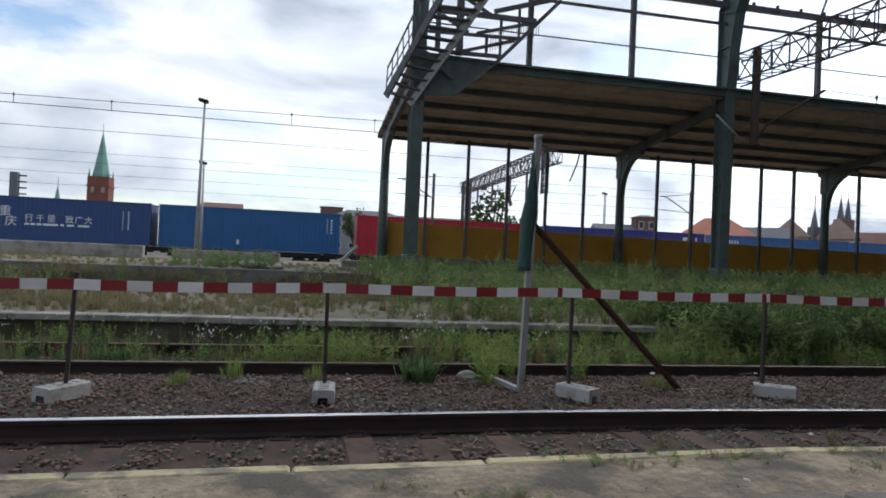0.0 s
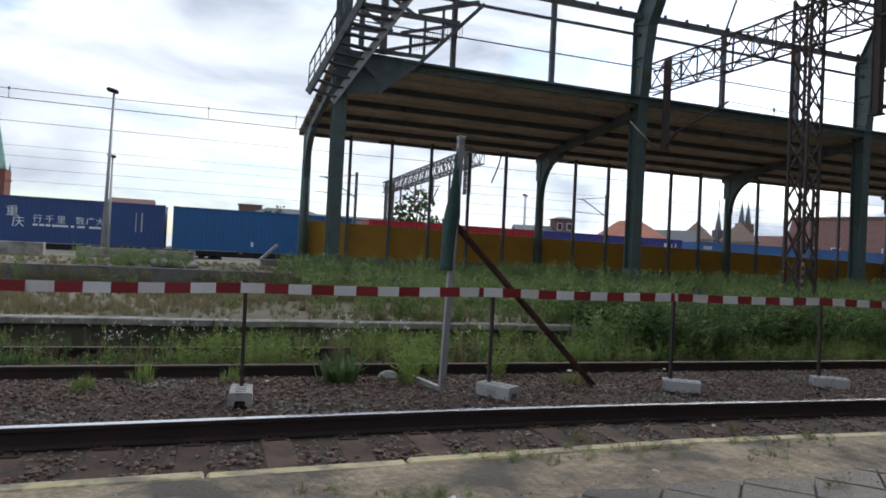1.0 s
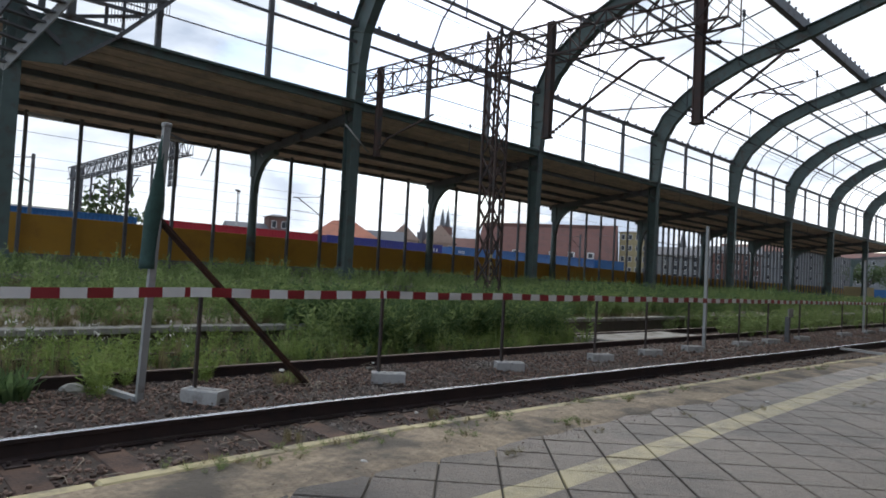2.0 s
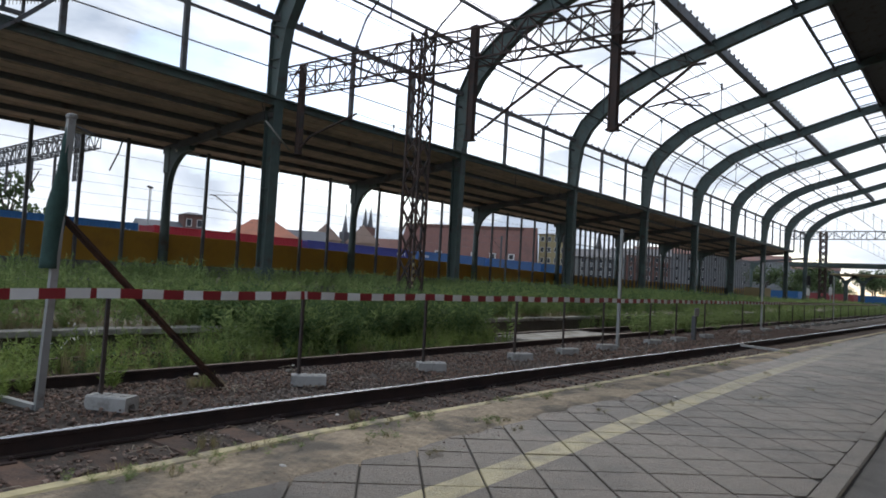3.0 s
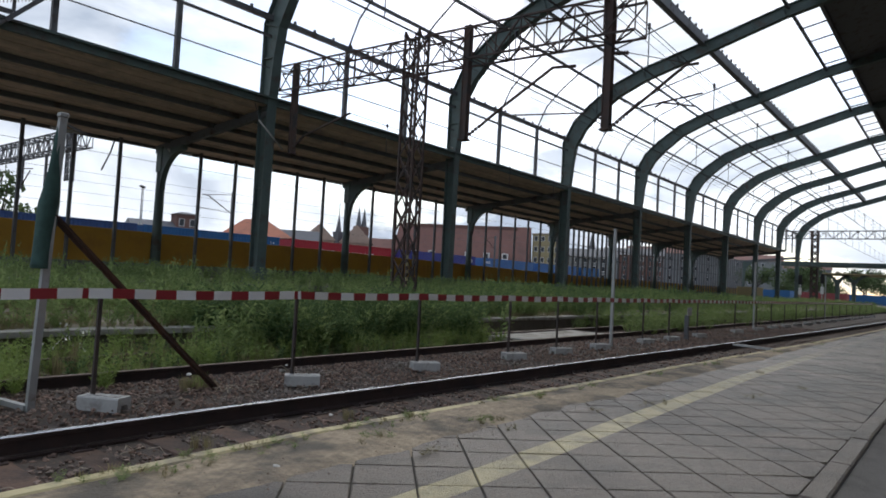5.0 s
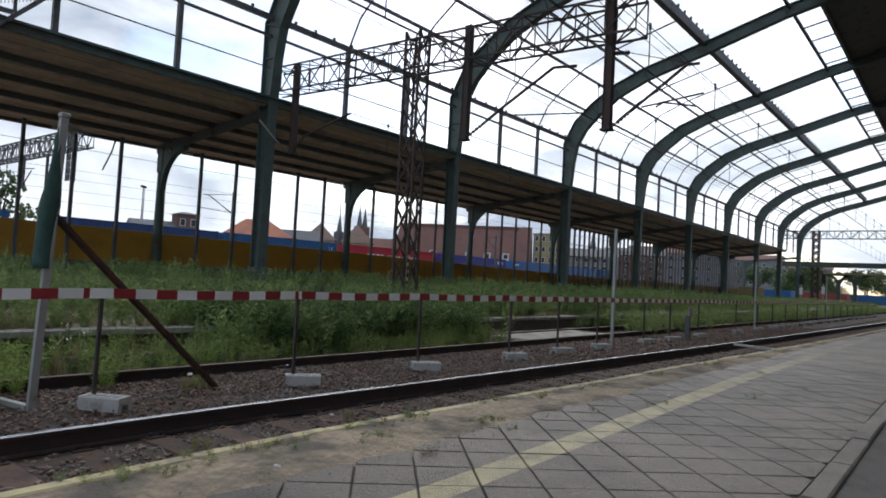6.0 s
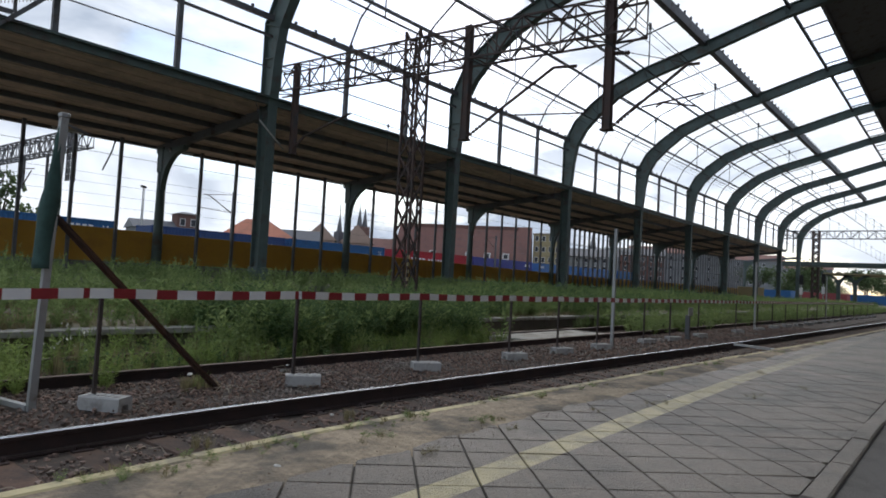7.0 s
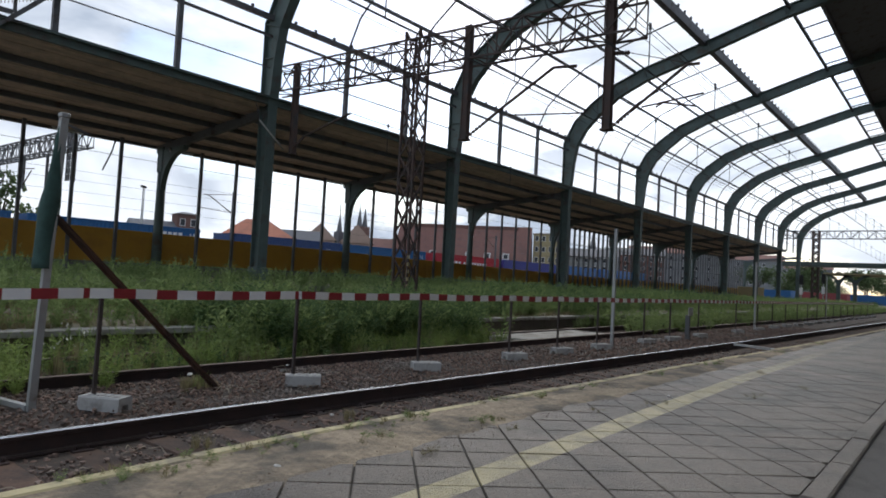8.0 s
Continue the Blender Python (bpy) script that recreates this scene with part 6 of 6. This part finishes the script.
def clipped(poly):
    """The part of a slab's outline on the platform side of the kerb."""
    out = []
    for (x0, y0), (x1, y1) in zip(poly, poly[1:] + poly[:1]):
        if y0 >= LOW:
            out.append((x0, y0))
        if (y0 >= LOW) != (y1 >= LOW):
            u = (LOW - y0) / (y1 - y0)
            out.append((x0 + (x1 - x0) * u, LOW))
    return out


for i in range(-60, 230):
    for j in range(-200, 60):
        x, y = OX + ((i + 0.5) * ca - (j + 0.5) * sa) * TS, OY + ((i + 0.5) * sa + (j + 0.5) * ca) * TS
        if not (-12 < x < 62 and 0.55 < y < 2.90 + min(0.0, 0.40 + bend(x))):
            continue
        dz, rx, ry = rnd.uniform(-0.0018, 0.0018), rnd.uniform(-0.25, 0.25), rnd.uniform(-0.25, 0.25)
        v = [(x + a * ca - b * sa, y + a * sa + b * ca) for a, b in q4]
        if min(p[1] for p in v) < LOW:
            poly = clipped(v)
            if len(poly) < 3:
                continue
            bm = bmesh.new()
            lo = [bm.verts.new((p[0], p[1], PZ - 0.05)) for p in poly]
            hi = [bm.verts.new((p[0], p[1], PZ + dz)) for p in poly]
            bm.faces.new(hi)
            for a in range(len(poly)):
                b = (a + 1) % len(poly)
                bm.faces.new((lo[a], lo[b], hi[b], hi[a]))
            part("cut_slab", bm, M_PAVING, paving)
        elif -1.5 < x < 9.0:
            share("slab", me_tile, paving, pose(x, y, PZ - 0.025 + dz, rx, ry, 44.3))
        else:
            v = [(p[0], p[1], PZ + dz) for p in v]
            v += [(p[0], p[1], PZ - 0.05) for p in v]
            rest_v += v
            rest_f4 += [(base, base + 1, base + 2, base + 3), (base, base + 4, base + 5, base + 1), (base + 1, base + 5, base + 6, base + 2), (base + 2, base + 6, base + 7, base + 3), (base + 3, base + 7, base + 4, base)]
            base += 8
o = tagged(cloud_mesh("far_slabs", rest_v, rest_f4, M_PAVING), "", "", "", "stuff")
o.parent = paving
bent_slab("paving_bed", 0.6, 3.26, 0.2, PZ - 0.012, M_JOINT, "dirt-filled joints under the paving", "ground")
kerb_row("paving_kerb", -8, 60, 0.58, 0.71, 0.1, PZ + 0.004, 1.0, M_PAVING, "raised stone kerb along the paving", 6)


# ---------------------------------------------------------------- movement
def motions():
    for ob, s0, y, z in moving:
        walk(ob, [(t, pose(s0 + SPEED * t, y, z)) for t in [k / 4 for k in range(33)]])
    for ws, cx in wheelsets:
        walk(ws, [(k / 10, pose(cx, 1.22, WHEEL_R, 0, math.degrees(SPEED * k / 10 / WHEEL_R), 0)) for k in range(81)])


motions()
